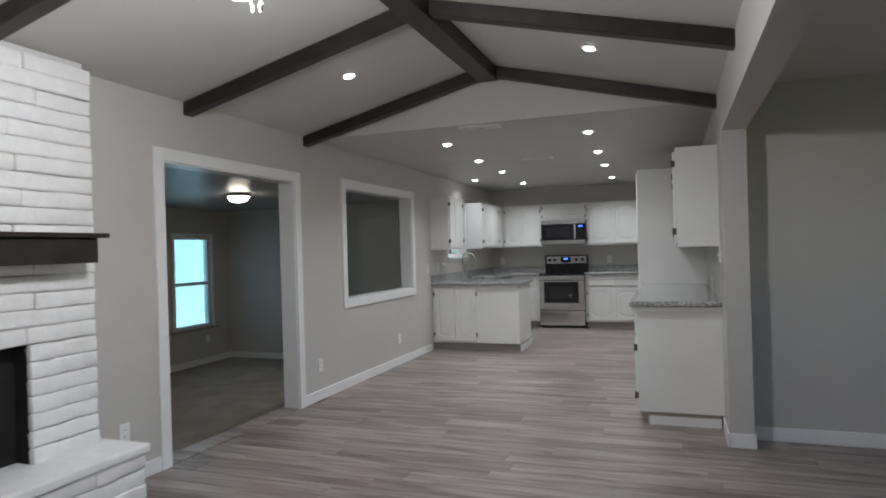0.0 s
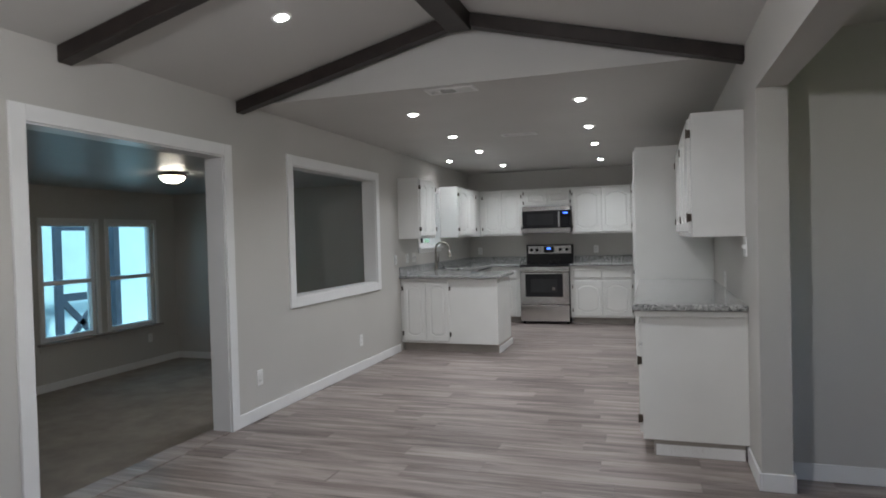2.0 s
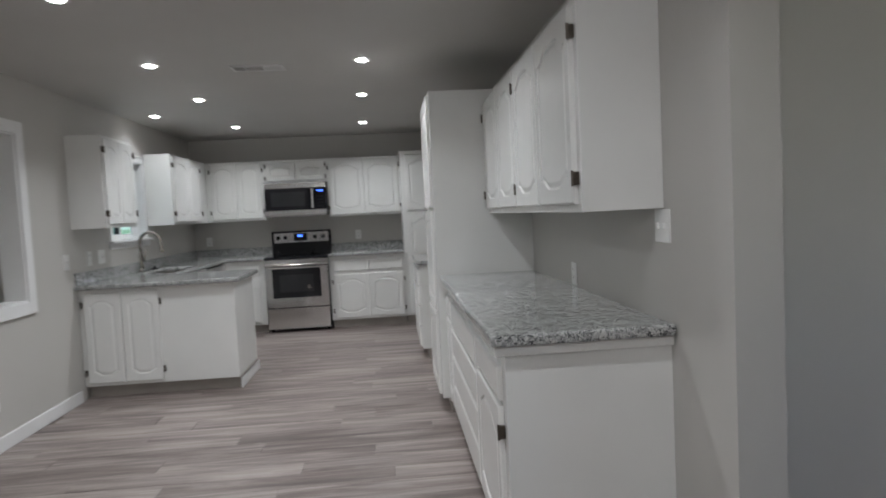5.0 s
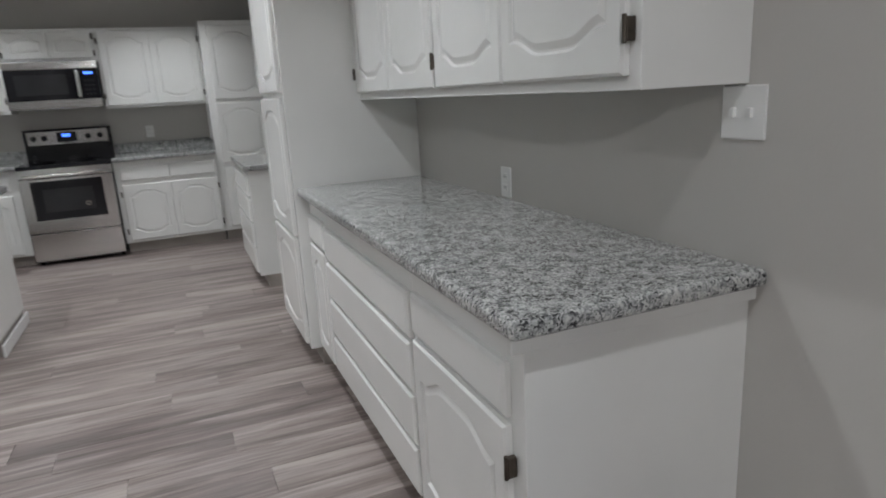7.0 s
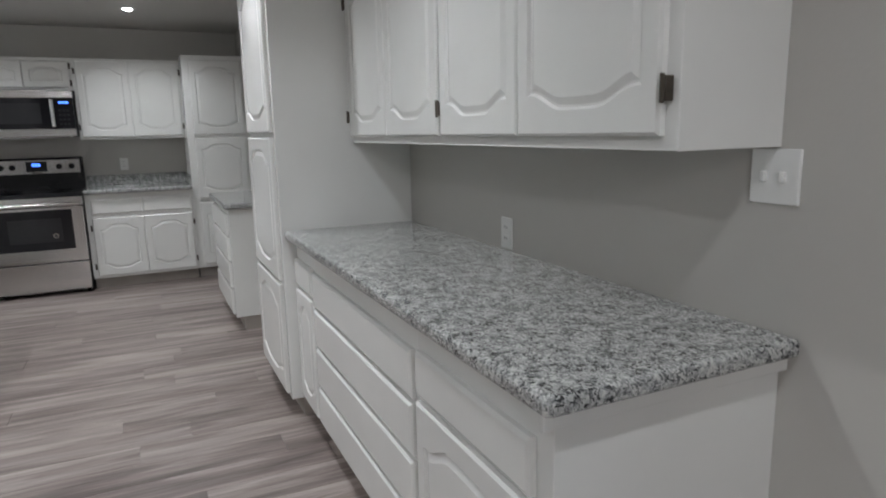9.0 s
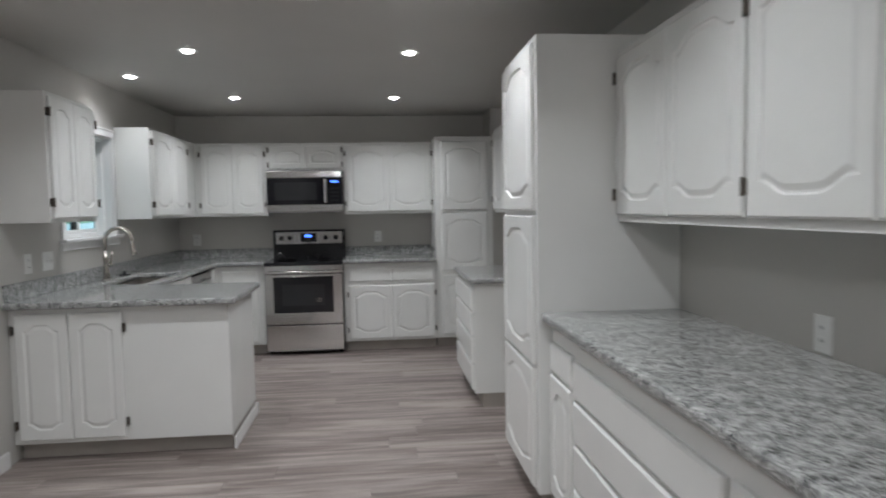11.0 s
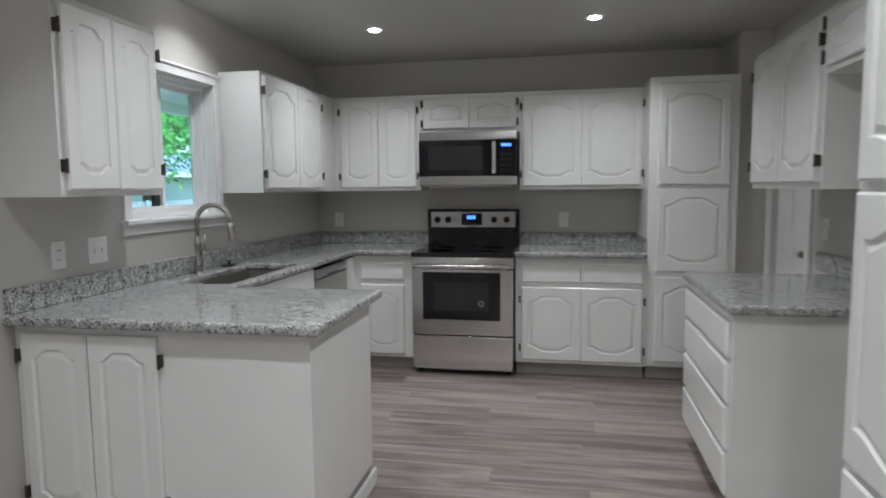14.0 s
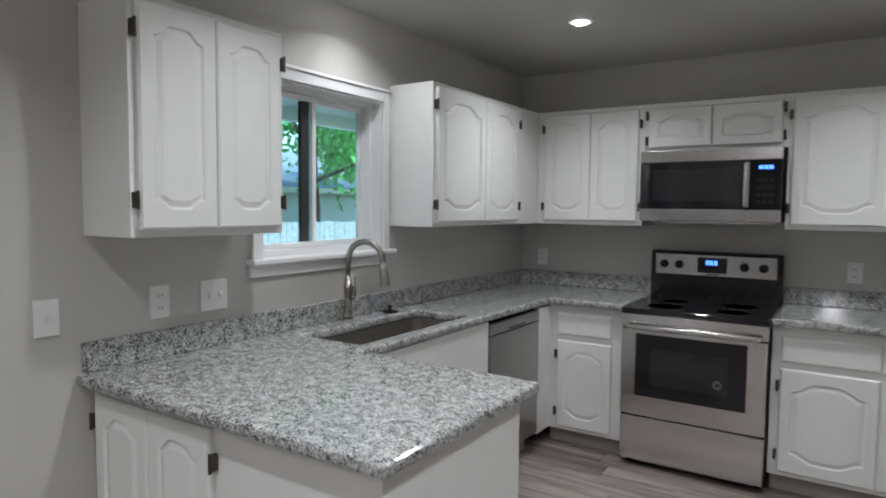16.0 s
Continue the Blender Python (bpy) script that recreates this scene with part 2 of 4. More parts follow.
def panel_door(w, h, t=.02, arch=.045, dip=.04, stile=.055, rail=.06, n=22):
    """A slab door with a routed, raised cathedral panel: width along x, height along z, front towards -y, lower left at the origin."""
    bm = bmesh.new()

    def loop(inset, y, e=0.0):
        ul, ur = stile + inset, w - stile - inset
        us = [ul + (ur - ul) * k / n for k in range(n + 1)]
        mid, half = w / 2, (w - 2 * stile) / 2
        lo = [(u, rail + dip + inset - dip * curve_bump((u - mid) / half)) for u in us]
        hi = [(u, h - rail - arch - inset + arch * curve_bump((u - mid) / half)) for u in us]
        return [bm.verts.new((u, y, v)) for u, v in lo + hi[::-1]]

    def rect(e, y):
        us = [e + (w - 2 * e) * k / n for k in range(n + 1)]
        return [bm.verts.new((u, y, e)) for u in us] + [bm.verts.new((u, y, h - e)) for u in us[::-1]]

    loops = [rect(0, 0), rect(0, -t + .006), rect(.007, -t), loop(0, -t), loop(.006, -t + .008), loop(.012, -t + .008), loop(.030, -t + .001)]
    for a, b in zip(loops, loops[1:]):
        for k in range(len(a)):
            j = (k + 1) % len(a)
            bm.faces.new((a[k], a[j], b[j], b[k]))
    bm.faces.new(loops[-1])
    bm.faces.new(loops[0][::-1])
    bmesh.ops.triangulate(bm, faces=[f for f in bm.faces if len(f.verts) > 4])
    return bm


def drawer_front(w, h, t=.02):
    bm = bmesh.new()

    def rect(e, y):
        return [bm.verts.new(p) for p in ((e, y, e), (w - e, y, e), (w - e, y, h - e), (e, y, h - e))]
    loops = [rect(0, 0), rect(0, -t + .007), rect(.010, -t)]
    for a, b in zip(loops, loops[1:]):
        for k in range(4):
            bm.faces.new((a[k], a[(k + 1) % 4], b[(k + 1) % 4], b[k]))
    bm.faces.new(loops[-1]), bm.faces.new(loops[0][::-1])
    return bm


def add_hinge(door, x, z):
    bm = boxes((x - .0075, x + .0075, -.0225, -.001, z - .024, z + .024), bevel=.002)
    cyl(bm, (x, -.024, z), .005, .056, seg=8)
    part("hinge", bm, HINGE, door, "aged bronze hinge")


def cabinet(name, label, m, w, d, z0, z1, doors=(), drawers=(), kick=True, back=0.0, group="", toe=.06):
    """Front at y = 0 facing -y. doors: (x, z, w, h, hinge side); drawers: (x, z, w, h)."""
    cab = thing(name, label, "cabinet", m, group)
    part("body", boxes((0, w, .0, d - back, z0, z1), bevel=.002), CAB, cab)
    if kick:
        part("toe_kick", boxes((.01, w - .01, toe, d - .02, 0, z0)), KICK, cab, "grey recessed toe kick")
    for x, z, dw, dh, side in doors:
        small = dh < .35
        db = panel_door(dw, dh, arch=.03 if small else min(.05, dw * .13), dip=0.004 if small else min(.04, dw * .11), stile=.05, rail=.05 if small else .06)
        door = part("door", db, CAB, cab)
        door.location = (x, -.001, z)
        if side:
            hx = -.012 if side == "l" else dw + .012
            for hz in (.09 * min(1, dh / .5), dh - .09 * min(1, dh / .5)):
                add_hinge(door, hx, hz)
    for x, z, dw, dh in drawers:
        dr = part("drawer_front", drawer_front(dw, dh), CAB, cab)
        dr.location = (x, -.001, z)
    return cab


def plate(kind, m, label, slots=1, w=.075, h=.118):
    """Wall plate, front towards -y."""
    p = thing(kind, label, "wall plate", m)
    part("cover", boxes((-w / 2, w / 2, -.007, .002, -h / 2, h / 2), bevel=.003), PLASTIC, p)
    if kind == "wall_outlet":
        for z in (-.021, .021):
            part("socket", boxes((-.016, .016, -.0085, -.006, z - .014, z + .014), bevel=.002), PLASTIC, p)
            part("slot", boxes((-.008, -.005, -.0088, -.0084, z - .004, z + .007), (.005, .008, -.0088, -.0084, z - .004, z + .006)), SLOT, p)
    else:
        for k in range(slots):
            x = (k - (slots - 1) / 2) * .046
            part("toggle", boxes((x - .006, x + .006, -.017, -.006, -.011, .011), bevel=.002), PLASTIC, p)
    return p


TO_LEFT, TO_RIGHT = 90, -90     # turns for things that face +x on the left wall, -x on the right wall

# ---- structure ----
# left wall with the wide doorway and the pass-through
D0, D1, DZ = 3.70, 5.40, 2.10          # outer casing of the doorway
P0, P1, PZ0, PZ1 = 6.15, 8.04, .808, 2.125
CW = .085
d0, d1, dz = D0 + CW, D1 - CW, DZ - CW
p0, p1, pz0, pz1 = P0 + CW, P1 - CW, PZ0 + CW, PZ1 - CW
JOG = 8.46
x0, x1 = XL - WT, XL
structure("wall_left", boxes((x0, x1, -3, d0, FLOOR2, 2.6), (x0, x1, d0, d1, dz, 2.6), (x0, x1, d1, p0, FLOOR2, 2.6), (x0, x1, p0, p1, FLOOR2, pz0), (x0, x1, p0, p1, pz1, 2.6), (x0, x1, p1, JOG, FLOOR2, 2.6), (x0, x1, d0, d1, FLOOR2, -.03)), WALL, "greige painted wall with doorway and pass-through", "wall")
W0, W1, WZ0, WZ1 = 9.37, 10.175, 1.25, 2.015   # kitchen window opening
x0, x1 = XK - WT, XK
structure("wall_kitchen_left", boxes((x0, x1, JOG, W0, -.3, 2.6), (x0, x1, W0, W1, -.3, WZ0), (x0, x1, W0, W1, WZ1, 2.6), (x0, x1, W1, YB + WT, -.3, 2.6)), WALL, "greige painted kitchen wall with a window", "wall")
structure("wall_back", boxes((XK, 4.7, YB, YB + WT, -.3, 2.6)), WALL, "greige painted back wall of the kitchen", "wall")
RD0, RD1, RDZ = 10.56, 11.22, 2.03
POST = 5.12
structure("wall_right", boxes((XR, XR + WT, POST, RD0, -.1, 2.6), (XR, XR + WT, RD1, YB, -.1, 2.6), (XR, XR + WT, RD0, RD1, RDZ, 2.6), (XR, XR + WT, -.6, POST, 2.12, 2.6), (XR, XR + WT, -3, -.6, -.1, 2.6)), WALL, "greige painted wall with a dropped header", "wall")
structure("wall_pantry_return", boxes((.52, XR, 11.31, YB, -.1, ZC)), WALL, "greige wall return beside the pantry", "wall")
structure("wall_side_room", boxes((XR + WT, 4.7, 5.34, 5.48, -.1, 2.6)), WALL, "greige painted wall of the side room", "wall")
# unseen wall; its opening is added to brighten the side room with daylight
structure("wall_side_room_end", boxes((4.7, 4.85, -3, .5, -.1, 2.6), (4.7, 4.85, .5, 4.8, -.1, 1.25), (4.7, 4.85, .5, 4.8, 2.25, 2.6), (4.7, 4.85, 4.8, YB + WT, -.1, 2.6)), WALL, "plain greige unseen end wall with an added opening for daylight", "wall")
structure("wall_rear", boxes((XW - WT, 4.85, -3.15, -3, FLOOR2, 3.0)), WALL, "plain greige rear wall", "wall")
# the wall under the gable, where the vault meets the flat kitchen ceiling
YG, YS = 5.62, 5.34        # gable, wall of the side room
bm = bmesh.new()
tri = [(XL, ZC), (XR, ZC), (XR, ZV + .05), (XRIDGE, ZR + .05), (XL, ZV + .05)]
fa = [bm.verts.new((x, YG, z)) for x, z in tri]
fb = [bm.verts.new((x, YG + .08, z)) for x, z in tri]
bm.faces.new(fa), bm.faces.new(fb[::-1])
for k in range(5):
    bm.faces.new((fa[k], fb[k], fb[(k + 1) % 5], fa[(k + 1) % 5]))
structure("wall_gable", bm, CEIL, "greige triangular gable above the flat ceiling", "wall")


def slab_between(a, b, y0, y1, t):
    bm = bmesh.new()
    vs = [bm.verts.new((x, y, z + dz_)) for dz_ in (0, t) for x, y, z in ((a[0], y0, a[1]), (b[0], y0, b[1]), (b[0], y1, b[1]), (a[0], y1, a[1]))]
    for f in ((0, 1, 2, 3), (7, 6, 5, 4), (0, 4, 5, 1), (1, 5, 6, 2), (2, 6, 7, 3), (3, 7, 4, 0)):
        bm.faces.new([vs[k] for k in f])
    return bm


structure("ceiling_vault_west", slab_between((XL, ZV), (XRIDGE, ZR), -3, YG, .1), CEIL, "greige sloping half of the vaulted ceiling", "ceiling")
structure("ceiling_vault_east", slab_between((XRIDGE, ZR), (XR, ZV), -3, YG, .1), CEIL, "greige sloping half of the vaulted ceiling", "ceiling")
structure("ceiling_kitchen", boxes((XK, XR, YG + .08, YB, ZC, ZC + .1)), CEIL, "flat greige kitchen ceiling", "ceiling")
structure("ceiling_side_room", boxes((XR + WT, 4.7, -3, YS, 2.45, 2.55), (XR + WT, 4.7, YS + .14, YB, 2.45, 2.55)), CEIL, "flat greige ceiling of the side room", "ceiling")
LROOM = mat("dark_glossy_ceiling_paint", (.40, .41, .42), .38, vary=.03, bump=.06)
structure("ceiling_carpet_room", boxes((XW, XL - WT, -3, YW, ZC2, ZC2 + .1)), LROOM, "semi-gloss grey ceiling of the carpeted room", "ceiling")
# carpet room
LW = [(6.93, 7.68), (7.88, 8.67)]
LZ0, LZ1 = .27, 1.68
seg = [-3, LW[0][0], LW[0][1], LW[1][0], LW[1][1], YW]
bx = [(XW - WT, XW, seg[0], seg[1], -.6, 2.6), (XW - WT, XW, seg[2], seg[3], -.6, 2.6), (XW - WT, XW, seg[4], seg[5] + WT, -.6, 2.6)]
for a, b in LW:
    bx += [(XW - WT, XW, a, b, -.6, LZ0), (XW - WT, XW, a, b, LZ1, 2.6)]
structure("wall_carpet_room_windows", boxes(*bx), WALL, "greige wall with two white sash windows", "wall")
structure("wall_carpet_room_far", boxes((XW, XL - WT, YW, YW + WT, -.6, 2.6)), WALL, "greige far wall of the carpeted room", "wall")
structure("floor_carpet", boxes((XW, XL - WT, -3, YW, FLOOR2 - .1, FLOOR2)), CARPET, "grey-brown cut pile carpet", "floor")
structure("roof_deck", boxes((XW - .2, 4.9, -3.2, YB + .3, 3.1, 3.2)), CEIL, "plain roof closing the place above", "roof")
structure("threshold", boxes((XL - WT - .03, XL - .005, d0, d1, -.03, .006), bevel=.003), PLANK, "grey wood nosing at the doorway", "threshold")


def casing_y(name, label, x, out, y0, y1, z0, z1, w, t=.018, bottom=False, xin=None):
    """Casing on a wall of constant x; out: +1 towards +x."""
    c = thing(name, label, "casing")
    tagged(c, kind="structure")
    a, b = (x, x + out * t) if out > 0 else (x + out * t, x)
    part("jamb_casing", boxes((a, b, y0, y0 + w, z0, z1), bevel=.003), TRIM, c)
    part("jamb_casing", boxes((a, b, y1 - w, y1, z0, z1), bevel=.003), TRIM, c)
    part("head_casing", boxes((a, b, y0 + w, y1 - w, z1 - w, z1), bevel=.003), TRIM, c)
    if bottom:
        part("sill_casing", boxes((a, b, y0 + w, y1 - w, z0, z0 + w), bevel=.003), TRIM, c)
    if xin is not None:
        e = w - .003
        lo, hi = min(x, xin), max(x, xin)
        part("jamb_lining", boxes((lo, hi, y0 + e, y0 + e + .012, z0 + (e if bottom else 0), z1 - e)), TRIM, c)
        part("jamb_lining", boxes((lo, hi, y1 - e - .012, y1 - e, z0 + (e if bottom else 0), z1 - e)), TRIM, c)
        part("head_lining", boxes((lo, hi, y0 + e + .012, y1 - e - .012, z1 - e - .012, z1 - e)), TRIM, c)
        if bottom:
            part("sill_lining", boxes((lo, hi, y0 + e + .012, y1 - e - .012, z0 + e, z0 + e + .012)), TRIM, c)
    return c


casing_y("trim_doorway", "white painted casing round the wide doorway", XL, 1, D0, D1, 0, DZ, CW, xin=XL - WT)
casing_y("trim_pass_through", "white painted casing round the wall pass-through", XL, 1, P0, P1, PZ0, PZ1, CW, bottom=True, xin=XL - WT)
casing_y("trim_side_door", "white painted door casing", XR, -1, RD0 - .07, RD1 + .07, 0, RDZ + .07, .07)

BH, BT = .095, .014


def base(name, *bxs):
    structure(name, boxes(*bxs, bevel=.004), TRIM, "white painted baseboard", "baseboard")


base("baseboard_left", (XL, XL + BT, 3.20, D0, 0, BH))
base("baseboard_dining", (XL, XL + BT, D1, JOG + .12, 0, BH))
base("baseboard_post", (XR - BT, XR, POST - BT, 5.53, 0, BH))
base("baseboard_post_end", (XR, XR + WT, POST - BT, POST, 0, BH))
base("baseboard_post_side", (XR + WT, XR + WT + BT, POST - BT, YS - BT, 0, BH))
base("baseboard_side_room", (XR + WT, 4.7, YS - BT, YS, 0, BH))
base("baseboard_carpet_room", (XW, XW + BT, -3, YW, FLOOR2, FLOOR2 + BH))
base("baseboard_carpet_far", (XW + BT, XL - WT, YW - BT, YW, FLOOR2, FLOOR2 + BH))
base("baseboard_kitchen", (XR - BT, XR, 8.34, 9.24, 0, BH))

# dark timber beams of the vault
RB = .16
tagged(part("ridge_beam", boxes((XRIDGE - RB / 2, XRIDGE + RB / 2, -3, 5.53, 2.75, ZR - .01), bevel=.006), BEAM), "dark espresso timber ridge beam", "beam")


def rafter(xa, za, xb, zb, y, label="dark espresso timber rafter under the sloping ceiling"):
    bm = slab_between((xa, za - .092), (xb, zb - .092), y - .045, y + .045, .090)
    bmesh.ops.bevel(bm, geom=bm.edges[:], offset=.005, segments=1, affect="EDGES")
    tagged(part("rafter", bm, BEAM), label, "beam", "vault rafters")


for y in (-.47, 1.03, 2.53, 4.03, 5.53):
    rafter(XL, ZV, XRIDGE - RB / 2, ZR - .02, y)
    rafter(XRIDGE + RB / 2, ZR - .02, XR, ZV, y)

# ---- lamps ----
SPOTS = [(-1.70, 6.50), (-1.76, 7.81), (-1.80, 9.05), (-2.44, 9.83), (-1.88, 10.72), (-.305, 6.49), (-.36, 7.81), (-.41, 9.06), (-.47, 10.72)]


def downlight(x, y, z, tilt=0.0, share=1.0):
    d = thing("recessed_downlight", "lit white recessed ceiling downlight", "ceiling light", pose(x, y, z, 0, tilt, 0), "recessed downlights")
    bm = bmesh.new()
    lathe(bm, (0, 0, 0), [(.060, 0), (.060, -.003), (.050, -.004), (.036, -.002), (.036, 0)], 28)
    part("trim_ring", bm, TRIM, d, smooth=True)
    bm = bmesh.new()
    lathe(bm, (0, 0, 0), [(.034, -.001), (.033, -.006), (.026, -.011), (.014, -.014), (.003, -.015)], 20)
    part("lens", bm, LED, d, "glowing round lens", smooth=True)
    la = new("downlight_lamp", bpy.data.lights.new("downlight_lamp", "AREA"))
    la.data.shape, la.data.size, la.data.energy, la.data.color = "DISK", .07, LAMP_W * share, (.91, .945, 1)
    la.data.spread = radians(132)
    la.matrix_world = pose(x, y, z, 0, tilt, 0) @ pose(0, 0, -.020)
    return d


SL = math.degrees(math.atan2(ZR - ZV, XRIDGE - XL))
for x, y in SPOTS:
    downlight(x, y, ZC, 0, .45 if x < -2.2 else 1.0)     # the one over the sink is weaker


def zvault(x):
    return ZR - abs(x - XRIDGE) * (ZR - ZV) / (XR - XRIDGE if x > XRIDGE else XRIDGE - XL)


# the pair at y = .2 is unseen, added for more light there
for x in (-1.80, -.06):
    for y in (4.66, .2):
        downlight(x, y, zvault(x), -SL if x < XRIDGE else SL)

# ceiling fan with three globes
FX, FY = -.93, 2.36
fan = thing("ceiling_fan", "dark-bladed ceiling fan with lit frosted globes and pull chains", "ceiling fan", pose(FX, FY, 2.70))
part("downrod", cyl(bmesh.new(), (0, 0, -.03), .014, .10), BEAM, fan)
part("motor_housing", lathe(bmesh.new(), (0, 0, -.20), [(.04, .13), (.10, .11), (.12, .06), (.11, 0), (.06, -.03)], 28), NICKEL, fan, smooth=True)
for k in range(5):
    b = part("blade", boxes((.14, .66, -.06, .06, -.125, -.118), bevel=.003), BEAM, fan)
    b.matrix_basis = pose(0, 0, 0, 0, 0, 72 * k + 62)
for k in range(3):
    a = math.radians(120 * k + 35)
    part("light_arm", tube(bmesh.new(), [(0, 0, -.24), (.06 * math.cos(a), .06 * math.sin(a), -.25), (.10 * math.cos(a), .10 * math.sin(a), -.27)], .012), NICKEL, fan, smooth=True)
    part("globe", lathe(bmesh.new(), (.115 * math.cos(a), .115 * math.sin(a), -.36), [(.03, .09), (.055, .07), (.068, .03), (.066, 0), (.045, -.025), (.01, -.032)], 20), GLOBE, fan, "glowing frosted glass globe", smooth=True)
for dx in (-.02, .02):
    part("pull_chain", tube(bmesh.new(), [(dx, 0, -.25), (dx, 0, -.44)], .002, 6), NICKEL, fan)
    part("chain_fob", lathe(bmesh.new(), (dx, 0, -.465), [(.002, .03), (.008, .015), (.007, 0), (.003, -.01)], 10), NICKEL, fan, smooth=True)
fl = new("fan_lamp", bpy.data.lights.new("fan_lamp", "POINT"))
fl.data.energy, fl.data.shadow_soft_size, fl.data.color, fl.location = FAN_W, .08, (.955, .955, 1), (FX, FY, 2.24)

# dome light in the carpet room
DX, DY = -4.42, 6.72
dome = thing("dome_ceiling_light", "lit flush-mount dome ceiling light with metal rim", "ceiling light", pose(DX, DY, ZC2) @ Matrix.Scale(.82, 4))
part("canopy", lathe(bmesh.new(), (0, 0, 0), [(.06, 0), (.06, -.02), (.02, -.03), (.02, -.035)], 24), NICKEL, dome, smooth=True)
part("rim", lathe(bmesh.new(), (0, 0, -.04), [(.10, .02), (.165, .012), (.168, 0), (.15, -.008)], 28), NICKEL, dome, smooth=True)
part("bowl", lathe(bmesh.new(), (0, 0, -.05), [(.148, 0), (.14, -.03), (.10, -.06), (.04, -.078), (.005, -.08)], 28), DOME, dome, "glowing frosted glass bowl", smooth=True)

# ---- kitchen cabinets ----
CT0, CT1 = .885, .925        # worktop underside and top in the kitchen
RT0, RT1 = .900, .942        # the same on the sideboard run
UZ0, UZ1 = 1.372, 2.11
UH = UZ1 - UZ0


def two_doors(w, z, h, m=.03, gap=.004):
    dw = (w - 2 * m - gap) / 2
    return [(m, z, dw, h, "l"), (m + dw + gap, z, dw, h, "r")]


UPL = "white upper cabinet with raised cathedral-arch doors"
LOL = "white base cabinet with drawers and raised-panel doors"
cabinet("upper_cabinet", UPL + " beside the window", pose(-2.47, 8.64, 0, 0, 0, TO_LEFT), .60, -XK - 2.47, UZ0, UZ1, two_doors(.60, UZ0 + .025, UH - .05, .022), kick=False, group="upper cabinets")
cabinet("upper_cabinet", UPL + " in the corner", pose(-2.465, 10.24, 0, 0, 0, TO_LEFT), 1.27, -XK - 2.465, UZ0, UZ1, [(.025, UZ0 + .025, .49, UH - .05, "l"), (.52, UZ0 + .025, .42, UH - .05, "r")], kick=False, group="upper cabinets")
cabinet("upper_cabinet", UPL + " beside the microwave", pose(-2.465, 11.51, 0), .705, YB - 11.51, UZ0, UZ1, [(.055, UZ0 + .025, .31, UH - .05, "l"), (.37, UZ0 + .025, .305, UH - .05, "r")], kick=False, group="upper cabinets")
cabinet("upper_cabinet", "short white cabinet with two arched doors above the microwave", pose(-1.76, 11.51, 0), .78, YB - 11.51, 1.822, UZ1, two_doors(.78, 1.845, .235, .03), kick=False, group="upper cabinets")
cabinet("upper_cabinet", UPL + " beside the pantry", pose(-.98, 11.51, 0), .915, YB - 11.51, UZ0, UZ1, two_doors(.915, UZ0 + .025, UH - .05, .022), kick=False, group="upper cabinets")
cabinet("pantry_cabinet", "tall white pantry cabinet with three raised-panel doors", pose(-.065, 11.24, 0), .585, YB - 11.23, .10, 2.135, [(.06, 1.40, .47, .69, ""), (.06, .79, .47, .58, ""), (.06, .14, .47, .61, "")])
cabinet("base_cabinet", LOL + " beside the range", pose(-.99, 11.22, 0), .925, YB - 11.22, .10, CT0 - .002, [(.045, .125, .425, .54, "l"), (.475, .125, .425, .54, "r")], [(.045, .70, .425, .135), (.475, .70, .425, .135)], group="base cabinets")
cabinet("base_cabinet", "white corner base cabinet with one drawer and arched door", pose(-2.25, 11.22, 0), .485, YB - 11.22, .10, CT0 - .002, [(.08, .125, .34, .54, "l")], [(.08, .70, .34, .135)], group="base cabinets")
# left run: sink base, dishwasher
cabinet("sink_base_cabinet", "white sink base cabinet with false drawer front", pose(-2.25, 9.37, 0, 0, 0, TO_LEFT), 1.06, .30, .10, .60, [(.03, .125, .49, .46, ""), (.53, .125, .49, .46, "")], (), group="base cabinets")
part("false_front", boxes((-2.27, -2.23, 9.375, 10.43, .61, .88), bevel=.004), CAB, bpy.data.objects["sink_base_cabinet"]).matrix_parent_inverse = bpy.data.objects["sink_base_cabinet"].matrix_basis.inverted()
dwm = thing("dishwasher", "stainless steel built-in dishwasher under the worktop", "dishwasher", pose(-2.25, 10.44, 0, 0, 0, TO_LEFT))
part("body", boxes((.0, .60, .0, .50, .10, .87)), BLACK, dwm)
part("door", boxes((.004, .596, -.03, -.001, .12, .80), bevel=.006), STEELV, dwm)
part("control_panel", boxes((.004, .596, -.03, -.001, .806, .865), bevel=.006), STEELV, dwm)
part("pocket_handle", boxes((.20, .40, -.0312, -.0295, .812, .822)), SLOT, dwm, "dark recessed grip")
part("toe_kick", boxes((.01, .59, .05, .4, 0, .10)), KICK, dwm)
tagged(part("corner_filler", boxes((-2.245, -2.225, 11.042, 11.238, .10, .87), bevel=.002), CAB), "white filler panel in the cabinet corner", "filler panel")
# peninsula, two doors and a plain panel towards the dining side
pen = cabinet("peninsula_cabinet", "white peninsula cabinet with two arched doors and plain end panel", pose(XK + .002, 8.66, 0), 1.215, .70, .10, CT0 - .002, [(.035, .125, .29, .73, "l"), (.33, .125, .29, .73, "r")], (), group="base cabinets")
part("base_trim", boxes((1.215, 1.23, .03, .72, 0, .075), bevel=.003), TRIM, pen, "white shoe trim")
